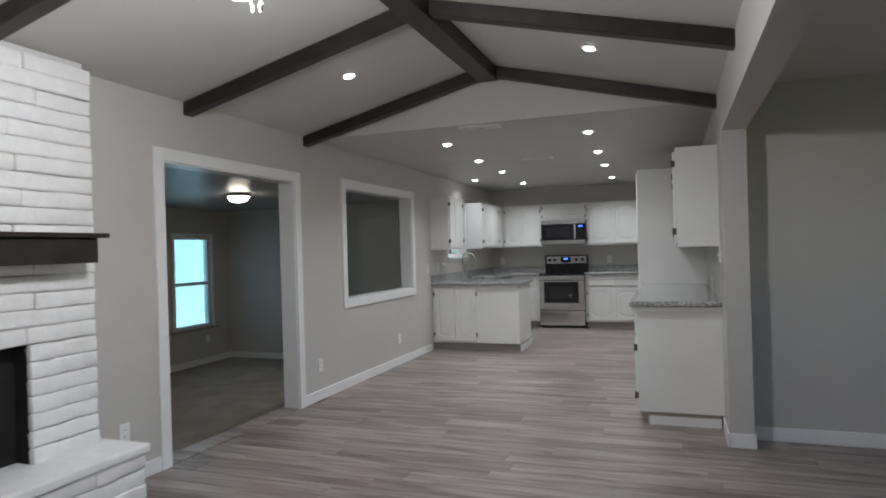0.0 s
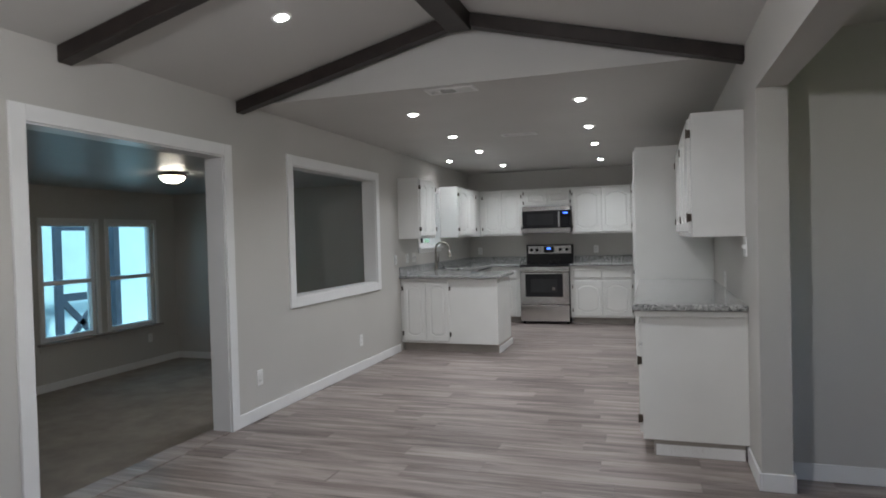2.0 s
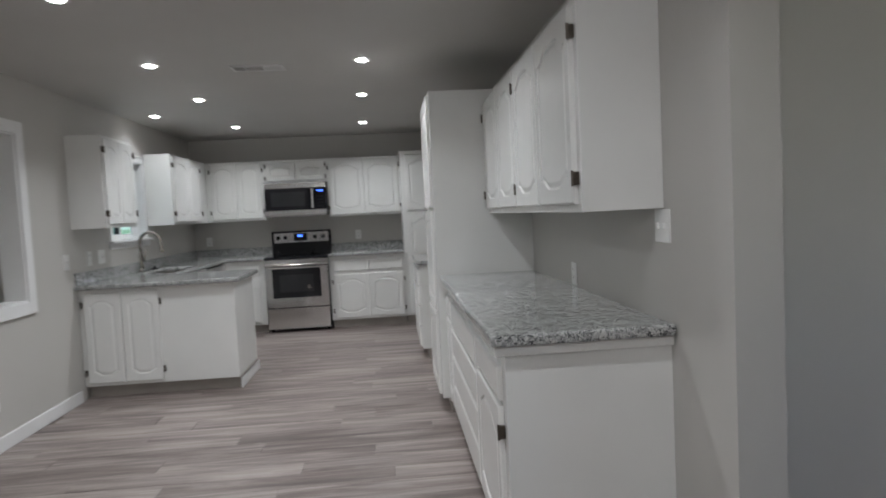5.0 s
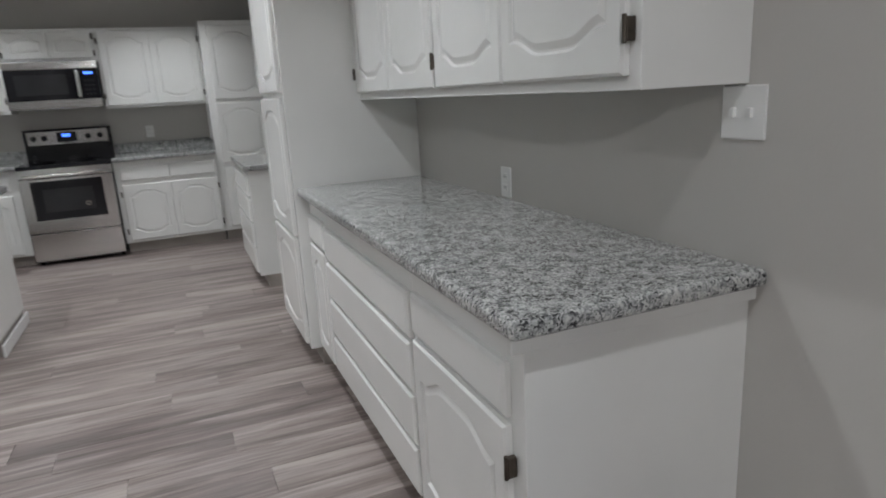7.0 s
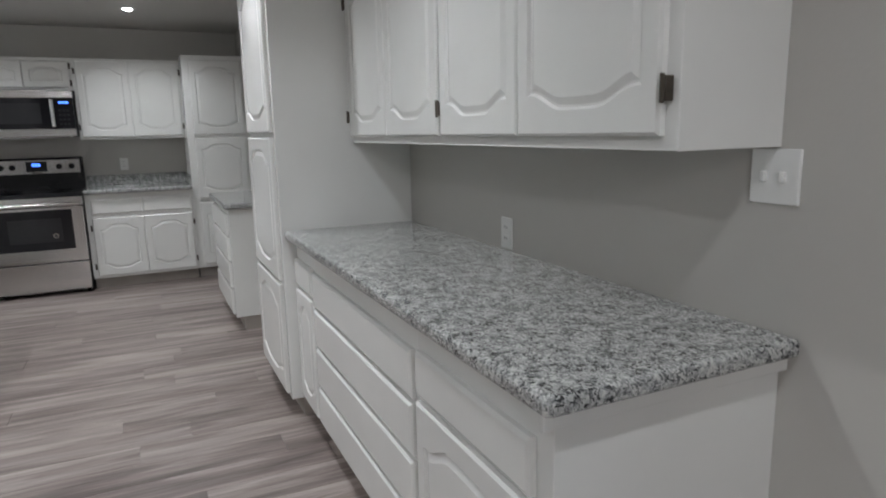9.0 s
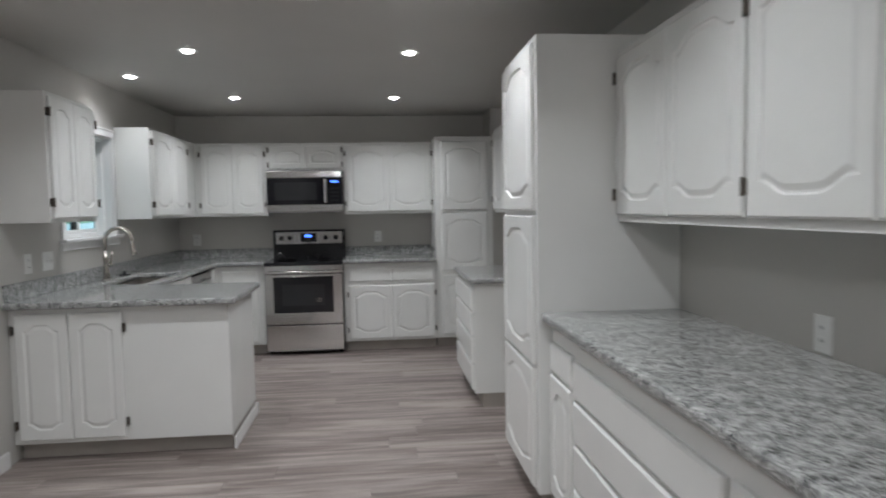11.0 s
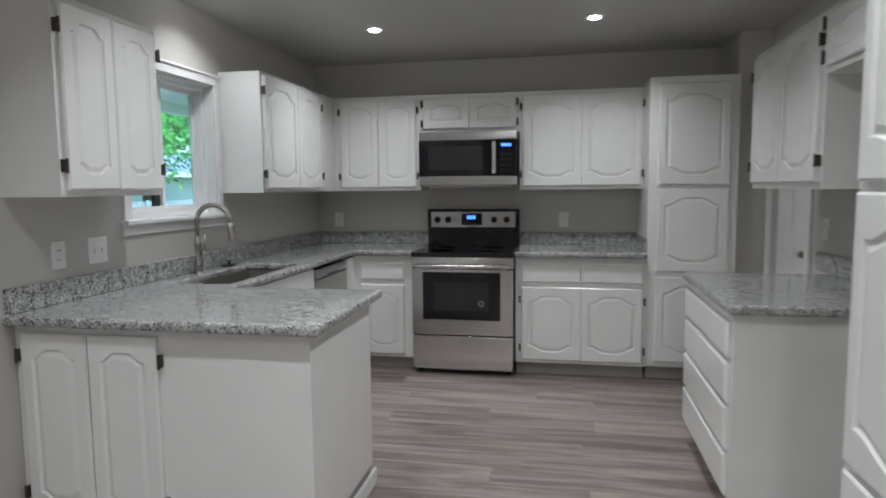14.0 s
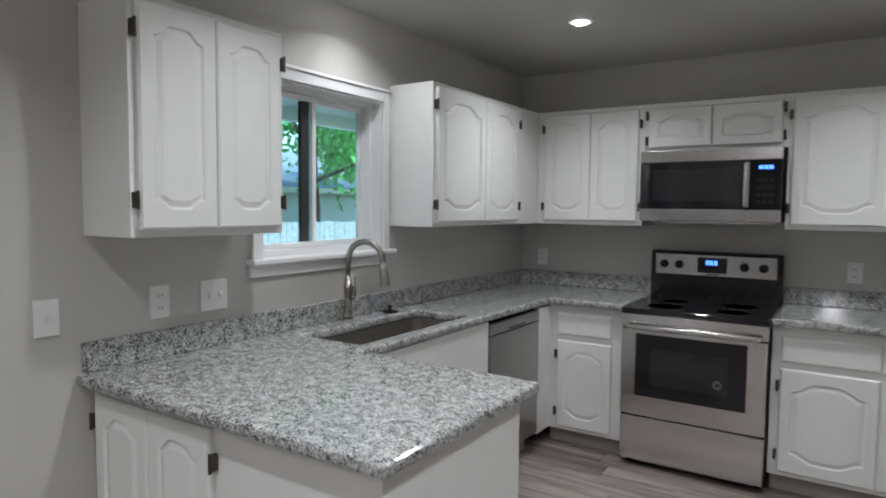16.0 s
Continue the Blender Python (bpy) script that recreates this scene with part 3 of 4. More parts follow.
# right run
RB0, RU0 = .135, 1.343
cabinet("base_cabinet", "narrow white base cabinet with drawer and arched door", pose(RB0, 7.63, 0, 0, 0, TO_RIGHT), .34, XR - RB0, .10, RT0 - .002, [(.02, .125, .30, .545, "")], [(.02, .69, .30, .125)], group="base cabinets")
cabinet("drawer_cabinet", "white base cabinet with four wide drawers", pose(RB0, 7.29, 0, 0, 0, TO_RIGHT), 1.12, XR - RB0, .10, RT0 - .002, (), [(.015, .66, 1.09, .145), (.015, .485, 1.09, .16), (.015, .305, 1.09, .165), (.015, .125, 1.09, .165)], group="base cabinets")
cabinet("base_cabinet", "white base cabinet with drawer, arched door and plain end", pose(RB0, 6.17, 0, 0, 0, TO_RIGHT), .635, XR - RB0, .10, RT0 - .002, [(.02, .125, .56, .545, "r")], [(.02, .69, .56, .125)], group="base cabinets")
part("end_toe_kick", boxes((RB0 + .07, XR - .02, 5.545, 5.56, 0, .075), bevel=.003), TRIM, bpy.data.objects["base_cabinet.003"]).matrix_parent_inverse = bpy.data.objects["base_cabinet.003"].matrix_basis.inverted()
cabinet("upper_cabinet", "long white upper cabinet with four arched doors", pose(.44, 7.63, 0, 0, 0, TO_RIGHT), 2.06, XR - .44, RU0, 2.093, [(.02, RU0 + .03, .49, .69, "l"), (.515, RU0 + .03, .49, .69, "r"), (1.025, RU0 + .03, .48, .69, "l"), (1.51, RU0 + .03, .515, .69, "r")], kick=False, group="upper cabinets")
cabinet("pantry_cabinet", "tall narrow white cabinet with three raised-panel doors", pose(.068, 8.33, 0, 0, 0, TO_RIGHT), .697, XR - .068, .10, 2.17, [(.03, 1.40, .635, .74, ""), (.03, .70, .635, .675, ""), (.03, .125, .635, .555, "")])
cabinet("upper_cabinet", "short white cabinet above the empty refrigerator recess", pose(.40, 9.48, 0, 0, 0, TO_RIGHT), 1.148, XR - .40, 1.84, 2.10, two_doors(1.148, 1.865, .21, .03), kick=False, group="upper cabinets")
cabinet("upper_cabinet", UPL + " above the drawer counter", pose(.40, 10.46, 0, 0, 0, TO_RIGHT), .98, XR - .40, UZ0, 2.10, two_doors(.98, UZ0 + .03, .67, .025), kick=False, group="upper cabinets")
isl = cabinet("drawer_cabinet", "white drawer cabinet with four drawers and plain end panel", pose(.02, 10.17, 0, 0, 0, TO_RIGHT), .925, XR - .02, .10, CT0 - .002, (), [(.02, .70, .885, .145), (.02, .515, .885, .165), (.02, .32, .885, .175), (.02, .125, .885, .175)], group="base cabinets")
part("end_toe_kick", boxes((.885, .90, .08, .70, 0, .07), bevel=.003), TRIM, isl)

# ---- worktops ----


def worktop(name, label, xs, ys, keep, z0=CT0, z1=CT1, round_off=.014):
    """Slab made of the cells of a grid that keep() accepts, with softened outer edges."""
    bm = bmesh.new()
    vs = {}

    def v(i, j):
        if (i, j) not in vs:
            vs[i, j] = bm.verts.new((xs[i], ys[j], z1))
        return vs[i, j]
    fs = [bm.faces.new((v(i, j), v(i + 1, j), v(i + 1, j + 1), v(i, j + 1))) for i in range(len(xs) - 1) for j in range(len(ys) - 1) if keep(i, j)]
    r = bmesh.ops.extrude_face_region(bm, geom=fs)
    bmesh.ops.translate(bm, verts=[g for g in r["geom"] if isinstance(g, bmesh.types.BMVert)], vec=(0, 0, z0 - z1))
    bmesh.ops.recalc_face_normals(bm, faces=bm.faces)
    es = [e for e in bm.edges if len(e.link_faces) == 2 and e.calc_face_angle(0) > 1]
    bmesh.ops.bevel(bm, geom=es, offset=round_off, segments=3, affect="EDGES", profile=.5)
    return tagged(part(name, bm, GRANITE), label, "worktop")


SX0, SX1, SY0, SY1 = -2.61, -2.29, 9.48, 10.30
xs, ys = [XK, SX0, SX1, -2.215, -1.76, -1.47], [8.60, 9.40, SY0, SY1, 11.165, YB]


def keep_main(i, j):
    x, y = (xs[i] + xs[i + 1]) / 2, (ys[j] + ys[j + 1]) / 2
    if SX0 < x < SX1 and SY0 < y < SY1:
        return False
    return y < 9.40 or x < -2.215 or (y > 11.165 and x < -1.76)


worktop("worktop", "speckled grey granite U-shaped worktop with sink cut-out", xs, ys, keep_main)
worktop("worktop", "speckled grey granite worktop beside the range", [-.993, -.068], [11.165, YB], lambda i, j: True)
worktop("worktop", "speckled grey granite worktop on the sideboard run", [.082, XR], [5.485, 7.631], lambda i, j: True, RT0, RT1)
worktop("worktop", "speckled grey granite worktop on the drawer cabinet", [-.012, XR], [9.20, 10.195], lambda i, j: True)
for nm, b in (("left", (XK, XK + .02, 8.62, YB - .02, CT1 + .0005, 1.025)), ("back", (XK, -1.76, YB - .02, YB, CT1 + .0005, 1.025)), ("range", (-.993, -.068, YB - .02, YB, CT1 + .0005, 1.025)), ("pantry", (-.088, -.068, 11.27, YB - .02, CT1 + .0005, 1.025)), ("drawers", (XR - .02, XR, 9.2, 10.38, CT1 + .0005, 1.025))):
    tagged(part("backsplash", boxes(b, bevel=.004), GRANITE), "low speckled granite backsplash strip on the wall", "backsplash")
tagged(part("mould_strip", boxes((.097, XR, 5.515, 5.53, .862, .899), bevel=.003), CAB), "white wooden strip under the worktop edge", "trim")

# sink and tap
sink = thing("kitchen_sink", "stainless steel undermount kitchen sink", "sink")
bm = bmesh.new()
n = 6


def rounded(x0, x1, y0, y1, r, z):
    out = []
    for cx, cy, a0 in ((x1 - r, y1 - r, 0), (x0 + r, y1 - r, 90), (x0 + r, y0 + r, 180), (x1 - r, y0 + r, 270)):
        for k in range(n + 1):
            a = radians(a0 + 90 * k / n)
            out.append(bm.verts.new((cx + r * math.cos(a), cy + r * math.sin(a), z)))
    return out


rings = [rounded(SX0 - .015, SX1 + .015, SY0 - .015, SY1 + .015, .03, CT0 - .001), rounded(SX0 + .004, SX1 - .004, SY0 + .004, SY1 - .004, .05, CT0 - .002), rounded(SX0 + .01, SX1 - .01, SY0 + .01, SY1 - .01, .05, .70), rounded(SX0 + .05, SX1 - .05, SY0 + .05, SY1 - .05, .04, .67)]
for a, b in zip(rings, rings[1:]):
    for k in range(len(a)):
        bm.faces.new((a[k], a[(k + 1) % len(a)], b[(k + 1) % len(a)], b[k]))
bm.faces.new(rings[-1])
part("basin", bm, BASIN, sink)
part("drain", lathe(bmesh.new(), ((SX0 + SX1) / 2, 9.9, .671), [(.045, 0), (.045, .004), (.03, .002), (.0305, .001)], 20), NICKEL, sink, smooth=True)

TX, TY = -2.68, 9.845
tap = thing("kitchen_tap", "brushed nickel gooseneck pull-down kitchen tap", "tap", pose(TX, TY, CT1))
part("base_ring", lathe(bmesh.new(), (0, 0, 0), [(.030, 0), (.030, .006), (.024, .012)], 24), NICKEL, tap, smooth=True)
part("column", lathe(bmesh.new(), (0, 0, .01), [(.024, 0), (.022, .04), (.016, .09), (.018, .13), (.022, .14), (.018, .15), (.013, .19)], 24), NICKEL, tap, smooth=True)
arc = [(0, 0, .19), (0, 0, .27)] + [(.085 - .085 * math.cos(a), 0, .27 + .085 * math.sin(a)) for a in [math.pi * k / 14 for k in range(1, 14)]] + [(.172, 0, .25)]
part("gooseneck", tube(bmesh.new(), arc, .0135), NICKEL, tap, smooth=True)
part("spray_head", tube(bmesh.new(), [(.171, 0, .262), (.174, 0, .24), (.180, 0, .19), (.183, 0, .165)], [.015, .018, .020, .022]), NICKEL, tap, smooth=True)
part("lever", tube(bmesh.new(), [(.02, .0, .10), (.035, -.01, .12), (.04, -.012, .165), (.042, -.012, .20)], [.013, .011, .007, .006]), NICKEL, tap, smooth=True)
tap.matrix_basis = pose(TX, TY, CT1, 0, 0, 12) @ Matrix.Scale(1.08, 4)
tagged(part("sink_stopper", lathe(bmesh.new(), (-2.672, 10.16, CT1), [(.045, 0), (.045, .006), (.025, .012), (.010, .016), (.010, .03), (.016, .035)], 20), BLACK, smooth=True), "black rubber sink stopper lying on granite", "stopper")

# ---- range ----
RX, RW, RF = -1.754, .757, 11.145
rg = thing("range_cooker", "stainless steel electric range with black glass top", "range", pose(RX, RF, 0))
part("body", boxes((.0, RW, .03, .655, .03, .885)), BLACK, rg)
for fx in (.04, RW - .04):
    part("foot", cyl(bmesh.new(), (fx, .1, .0155), .018, .031), BLACK, rg)
dr = part("storage_drawer", boxes((.004, RW - .004, .0, .03, .04, .295), bevel=.006), STEEL, rg)
od = part("oven_door", boxes((.004, RW - .004, -.012, .03, .305, .80), bevel=.006), STEEL, rg)
part("oven_window", boxes((.085, RW - .095, -.016, -.011, .42, .775), bevel=.002), BGLASS, od)
part("inner_window", boxes((.17, RW - .18, -.0175, -.0155, .49, .70), bevel=.001), GREYGL, od)
part("sticker", cyl(bmesh.new(), (RW - .235, -.0182, .545), .022, .0012, "y", 24), NICKEL, od, "small round pale sticker")
part("sticker_print", cyl(bmesh.new(), (RW - .235, -.0190, .545), .015, .0006, "y", 24), SLOT, od)
hd = part("handle", boxes((.03, RW - .03, -.055, -.030, .805, .835), bevel=.010), STEEL, rg, "broad stainless bar handle")
for fx in (.06, RW - .06):
    part("handle_bracket", boxes((fx - .012, fx + .012, -.035, -.008, .79, .825), bevel=.004), STEEL, hd)
part("front_rail", boxes((.0, RW, -.012, .03, .805, .885), bevel=.004), STEEL, rg)
part("cooktop", boxes((-.001, RW + .001, -.02, .60, .886, .918), bevel=.006), BGLASS, rg, "black ceramic glass cooktop")
for bx_, by_, br in ((.20, .15, .10), (.56, .15, .085), (.20, .40, .075), (.56, .40, .10)):
    bm = bmesh.new()
    lathe(bm, (bx_, by_, .9183), [(br, 0), (br, .0004), (br - .004, .0004), (br - .004, 0)], 36)
    part("burner_ring", bm, GREYGL, rg)
cs = part("console", boxes((.0, RW, .585, .66, .90, 1.215), bevel=.008), BLACK, rg)
part("console_face", boxes((.03, RW - .03, .579, .586, 1.065, 1.195), bevel=.003), STEEL, cs)
part("display_panel", boxes((.285, .455, .5755, .5795, 1.085, 1.18), bevel=.002), BGLASS, cs)
part("clock_digits", boxes((.335, .352, .5748, .5756, 1.135, 1.163), (.358, .375, .5748, .5756, 1.135, 1.163), (.382, .399, .5748, .5756, 1.135, 1.163)), BLUE, cs, "glowing blue clock digits")
for k in range(4):
    part("button", boxes((.30 + k * .036, .322 + k * .036, .5746, .5756, 1.095, 1.108)), GREYGL, cs)
for kx in (.085, .175, RW - .205, RW - .10):
    kn = part("knob", lathe(bmesh.new(), (0, 0, 0), [(.026, 0), (.026, .006), (.021, .010), (.018, .026), (.014, .028)], 20), BLACK, cs, "black control knob", smooth=True)
    kn.matrix_basis = pose(kx, .579, 1.13, 90, 0, 0)
part("name_badge", boxes((.33, .41, .5778, .5792, 1.072, 1.079)), GREYGL, cs)

# ---- microwave ----
mw = thing("microwave_oven", "stainless steel over-the-range microwave with black door", "microwave", pose(RX, 11.415, 1.395))
part("body", boxes((.0, RW + .003, .03, YB - 11.415, .012, .425)), BLACK, mw)
part("grille", boxes((.0, RW + .003, .0, .03, .355, .425), bevel=.006), STEEL, mw)
part("bottom_rail", boxes((.0, RW + .003, .0, .03, .012, .085), bevel=.006), STEEL, mw)
md = part("door", boxes((.004, .585, -.004, .03, .087, .353), bevel=.004), BGLASS, mw)
part("door_window", boxes((.08, .50, -.0055, -.0035, .13, .31), bevel=.001), GREYGL, md)
part("door_handle", boxes((.572, .606, -.035, -.012, .095, .345), bevel=.011), STEEL, md, "vertical stainless handle")
for hz in (.12, .32):
    part("handle_mount", boxes((.58, .598, -.014, -.003, hz - .012, hz + .012)), STEEL, md)
cp = part("control_panel", boxes((.588, RW, -.002, .03, .087, .353), bevel=.004), BGLASS, mw)
part("clock_digits", boxes((.645, .665, -.0028, -.0019, .305, .325), (.670, .690, -.0028, -.0019, .305, .325), (.695, .715, -.0028, -.0019, .305, .325)), BLUE, cp, "glowing blue clock digits")
for r_ in range(4):
    for c_ in range(3):
        part("key", boxes((.635 + c_ * .032, .658 + c_ * .032, -.0026, -.0018, .115 + r_ * .04, .135 + r_ * .04)), GREYGL, cp)
part("filter_panel", boxes((.06, RW - .06, .05, .34, 0, .013)), STEELV, mw)

# ---- windows ----


def sash_bar(p, *bxs):
    part("sash", boxes(*bxs, bevel=.004), WINF, p)


def pane(p, *b):
    g = part("pane", boxes(b), glass, p)
    g.visible_shadow = False
    return g


kw = thing("window_1", "white vinyl sliding kitchen window with stool", "window")
tagged(kw, kind="structure")
xo = XK - .11
part("window_frame", boxes((xo - .03, xo + .05, W0, W0 + .03, WZ0, WZ1), (xo - .03, xo + .05, W1 - .03, W1, WZ0, WZ1), (xo - .03, xo + .05, W0 + .03, W1 - .03, WZ0, WZ0 + .03), (xo - .03, xo + .05, W0 + .03, W1 - .03, WZ1 - .03, WZ1), bevel=.003), WINF, kw)
ym = 9.755
for a, b, dx in ((W0 + .03, ym + .02, .02), (ym - .02, W1 - .03, -.015)):
    x_ = xo + dx
    sash_bar(kw, (x_ - .012, x_ + .012, a, a + .026, WZ0 + .03, WZ1 - .03), (x_ - .012, x_ + .012, b - .026, b, WZ0 + .03, WZ1 - .03), (x_ - .012, x_ + .012, a + .026, b - .026, WZ0 + .03, WZ0 + .056), (x_ - .012, x_ + .012, a + .026, b - .026, WZ1 - .056, WZ1 - .03))
    pane(kw, x_ - .003, x_ + .003, a + .025, b - .025, WZ0 + .055, WZ1 - .055)
part("gasket", boxes((xo + .006, xo + .028, ym - .075, ym - .026, WZ0 + .057, WZ1 - .057)), SLOT, kw, "dark screen edge on the sliding sash")
part("casing", boxes((XK, XK + .016, W1, W1 + .045, WZ0, WZ1 + .05), (XK, XK + .016, W0 - .055, W0, WZ0, WZ1 + .05), (XK, XK + .016, W0, W1, WZ1, WZ1 + .05), bevel=.003), TRIM, kw)
part("casing_cap", boxes((XK, XK + .024, W0 - .06, W1 + .055, WZ1 + .05, WZ1 + .065), bevel=.003), TRIM, kw)
part("lining", boxes((XK - .06, XK, W1 - .012, W1 - .001, WZ0, WZ1), (XK - .06, XK, W0 + .001, W0 + .012, WZ0, WZ1), (XK - .06, XK, W0, W1, WZ1 - .012, WZ1 - .001)), TRIM, kw)
part("window_stool", boxes((XK - .06, XK + .05, W0 - .08, W1 + .07, WZ0 - .022, WZ0 + .001), bevel=.005), TRIM, kw)
part("apron", boxes((XK, XK + .018, W0 - .07, W1 + .06, WZ0 - .075, WZ0 - .022), bevel=.005), TRIM, kw)

for k, (a, b) in enumerate(LW):
    w = thing("window_%d" % (k + 2), "white double-hung sash window with dark stool", "window")
    tagged(w, kind="structure")
    zm = (LZ0 + LZ1) / 2 - .02
    xo2 = XW - .08
    part("window_frame", boxes((xo2 - .03, xo2 + .05, a, a + .045, LZ0, LZ1), (xo2 - .03, xo2 + .05, b - .045, b, LZ0, LZ1), (xo2 - .03, xo2 + .05, a + .045, b - .045, LZ0, LZ0 + .05), (xo2 - .03, xo2 + .05, a + .045, b - .045, LZ1 - .045, LZ1)), WINF, w)
    part("meeting_rail", boxes((xo2 - .02, xo2 + .045, a + .045, b - .045, zm - .025, zm + .025), bevel=.003), WINF, w)
    pane(w, xo2 - .003, xo2 + .003, a + .045, b - .045, LZ0 + .05, zm - .025)
    pane(w, xo2 + .012, xo2 + .018, a + .045, b - .045, zm + .025, LZ1 - .045)
    part("casing", boxes((XW, XW + .014, a - .05, a, LZ0, LZ1 + .05), (XW, XW + .014, b, b + .05, LZ0, LZ1 + .05), (XW, XW + .014, a, b, LZ1, LZ1 + .05)), TRIM, w)
    part("window_stool", boxes((XW - .03, XW + .06, a - .09, b + .09, LZ0 - .03, LZ0), bevel=.004), KICK, w, "grey window stool")
    part("apron", boxes((XW, XW + .014, a - .06, b + .06, LZ0 - .10, LZ0 - .03)), WALL, w)

# side door, closed, six panels
sd = thing("door_1", "white painted closed interior panel door", "door")
tagged(sd, kind="structure")
part("slab", boxes((XR + .04, XR + .075, RD0, RD1, .01, RDZ)), TRIM, sd)
for y0_, y1_ in ((RD0 + .09, RD0 + .29), (RD0 + .37, RD0 + .57)):
    for z0_, z1_ in ((.18, .78), (.95, 1.55), (1.66, 1.90)):
        part("panel", boxes((XR + .030, XR + .041, y0_, y1_, z0_, z1_), bevel=.009), TRIM, sd)
part("door_knob", lathe(bmesh.new(), (XR + .0, RD0 + .07, .98), [(.012, -.02), (.027, -.01), (.03, 0), (.02, .02)], 18), NICKEL, sd, smooth=True)

# ---- small things on walls and ceiling ----
OUT, SW = "white duplex wall outlet with plastic cover", "white toggle light switch on the wall"
plate("wall_outlet", pose(XL, 5.68, .32, 0, 0, 90), OUT)
plate("wall_outlet", pose(XL, 7.50, .315, 0, 0, 90), OUT)
plate("wall_outlet", pose(XL, 3.42, .32, 0, 0, 90), OUT)
plate("light_switch", pose(XK, 8.52, 1.12, 0, 0, 90), SW)
plate("wall_outlet", pose(XK, 8.90, 1.125, 0, 0, 90), OUT)
plate("light_switch", pose(XK, 9.13, 1.125, 0, 0, 90), "white double toggle light switch beside the window", 2, .118)
plate("wall_outlet", pose(-2.56, YB, 1.125), OUT)
plate("wall_outlet", pose(-.645, YB, 1.125), OUT)
plate("wall_outlet", pose(XR, 6.69, 1.005, 0, 0, -90), OUT)
plate("light_switch", pose(XR, 5.578, 1.28, 0, 0, -90), "white double toggle light switch on the wall end", 2, .118)
plate("wall_outlet", pose(XR, 10.30, 1.15, 0, 0, -90), OUT)
plate("light_switch", pose(XR, 9.86, 1.15, 0, 0, -90), SW)
plate("wall_outlet", pose(XW, 8.55, .08, 0, 0, 90), OUT)


def vent(x, y, w=.36, d=.16):
    v = thing("ceiling_vent", "white metal ceiling air register with louvres", "air vent", pose(x, y, ZC), "ceiling vents")
    part("frame", boxes((-w / 2, w / 2, -d / 2, -d / 2 + .022, -.008, 0), (-w / 2, w / 2, d / 2 - .022, d / 2, -.008, 0), (-w / 2, -w / 2 + .022, -d / 2 + .022, d / 2 - .022, -.008, 0), (w / 2 - .022, w / 2, -d / 2 + .022, d / 2 - .022, -.008, 0), (.03, .04, -d / 2 + .022, d / 2 - .022, -.008, 0), (-.09, -.08, -d / 2 + .022, d / 2 - .022, -.008, 0)), VENT, v)
    part("backing", boxes((-w / 2 + .02, w / 2 - .02, -d / 2 + .02, d / 2 - .02, -.0015, -.0005)), SLOT, v, "dark duct behind the louvres")
    for k in range(9):
        yy = -d / 2 + .03 + k * (d - .06) / 8
        for a, b, tl in ((-w / 2 + .022, -.09, 40), (-.08, .03, 35), (.04, w / 2 - .022, -50)):
            if a > 0 and k % 2:      # the open third, its dark duct showing
                continue
            s = part("slat", boxes((a, b, -.006, .006, -.0006, .0006)), VENT, v)
            s.matrix_basis = pose(0, yy, -.0055, tl, 0, 0)


vent(-1.13, 5.77)
vent(-1.08, 7.95)

# ---- fireplace ----
FXF = XL + .13                   # brick face
FY1 = 3.13                       # its far end
fpl = thing("fireplace", "white painted slump-brick fireplace with raised hearth", "fireplace", pose(0, 0, 0))
B0, B1, BZ = 1.20, 2.74, .98     # firebox opening
HZ = .36
part("core", boxes((XL, FXF - .03, B1 + .02, FY1 - .02, 0, 2.46), (XL, FXF - .03, 0.6, B0 - .02, 0, 2.46), (XL, FXF - .03, B0 - .02, B1 + .02, BZ + .02, 2.46)), MORTAR, fpl)
part("hearth_core", boxes((XL, XL + .37, .6, FY1 + .03, 0, HZ - .03)), MORTAR, fpl)
part("firebox", boxes((XL + .001, XL + .02, B0, B1, HZ, BZ), (XL + .02, FXF - .02, B1, B1 + .02, HZ, BZ), (XL + .02, FXF - .02, B0, B1, BZ, BZ + .02)), SOOT, fpl, "sooty black firebox")
rng = random.Random(5)


def brick_mesh(w, h, d):
    bm = bmesh.new()
    box(bm, 0, d, 0, w, 0, h)
    bmesh.ops.subdivide_edges(bm, edges=[e for e in bm.edges if abs(e.verts[0].co.y - e.verts[1].co.y) > .01], cuts=7)
    bmesh.ops.bevel(bm, geom=[e for e in bm.edges if e.calc_face_angle(0) > 1], offset=.012, segments=2, affect="EDGES", profile=.6)
    for v in bm.verts:
        v.co += Vector((rng.uniform(-.004, .004), rng.uniform(-.002, .002), rng.uniform(-.004, .004)))
    return mesh_of("brick", bm, BRICKM, True)


VAR = [brick_mesh(.95, .083, .05) for _ in range(5)]
SHORT = [brick_mesh(.40, .083, .05) for _ in range(3)]
CH = .086


def lay(x, y0, y1, z, half, parent, sx=1.0):
    y = y1
    first = True
    while y > y0 + .03:
        ln = rng.uniform(.3, .5) if (half and first) else rng.uniform(1.1, 1.8)
        ln = min(ln, y - y0)
        src = rng.choice(VAR if ln > .55 else SHORT)
        o = new("brick", src)
        o.parent = parent
        o.matrix_basis = pose(x + rng.uniform(-.005, .005), y - ln + .001, z + rng.uniform(-.002, .002)) @ Matrix.Diagonal((sx, (ln - .002) / (.95 if ln > .55 else .40), 1, 1))
        y -= ln
        first = False


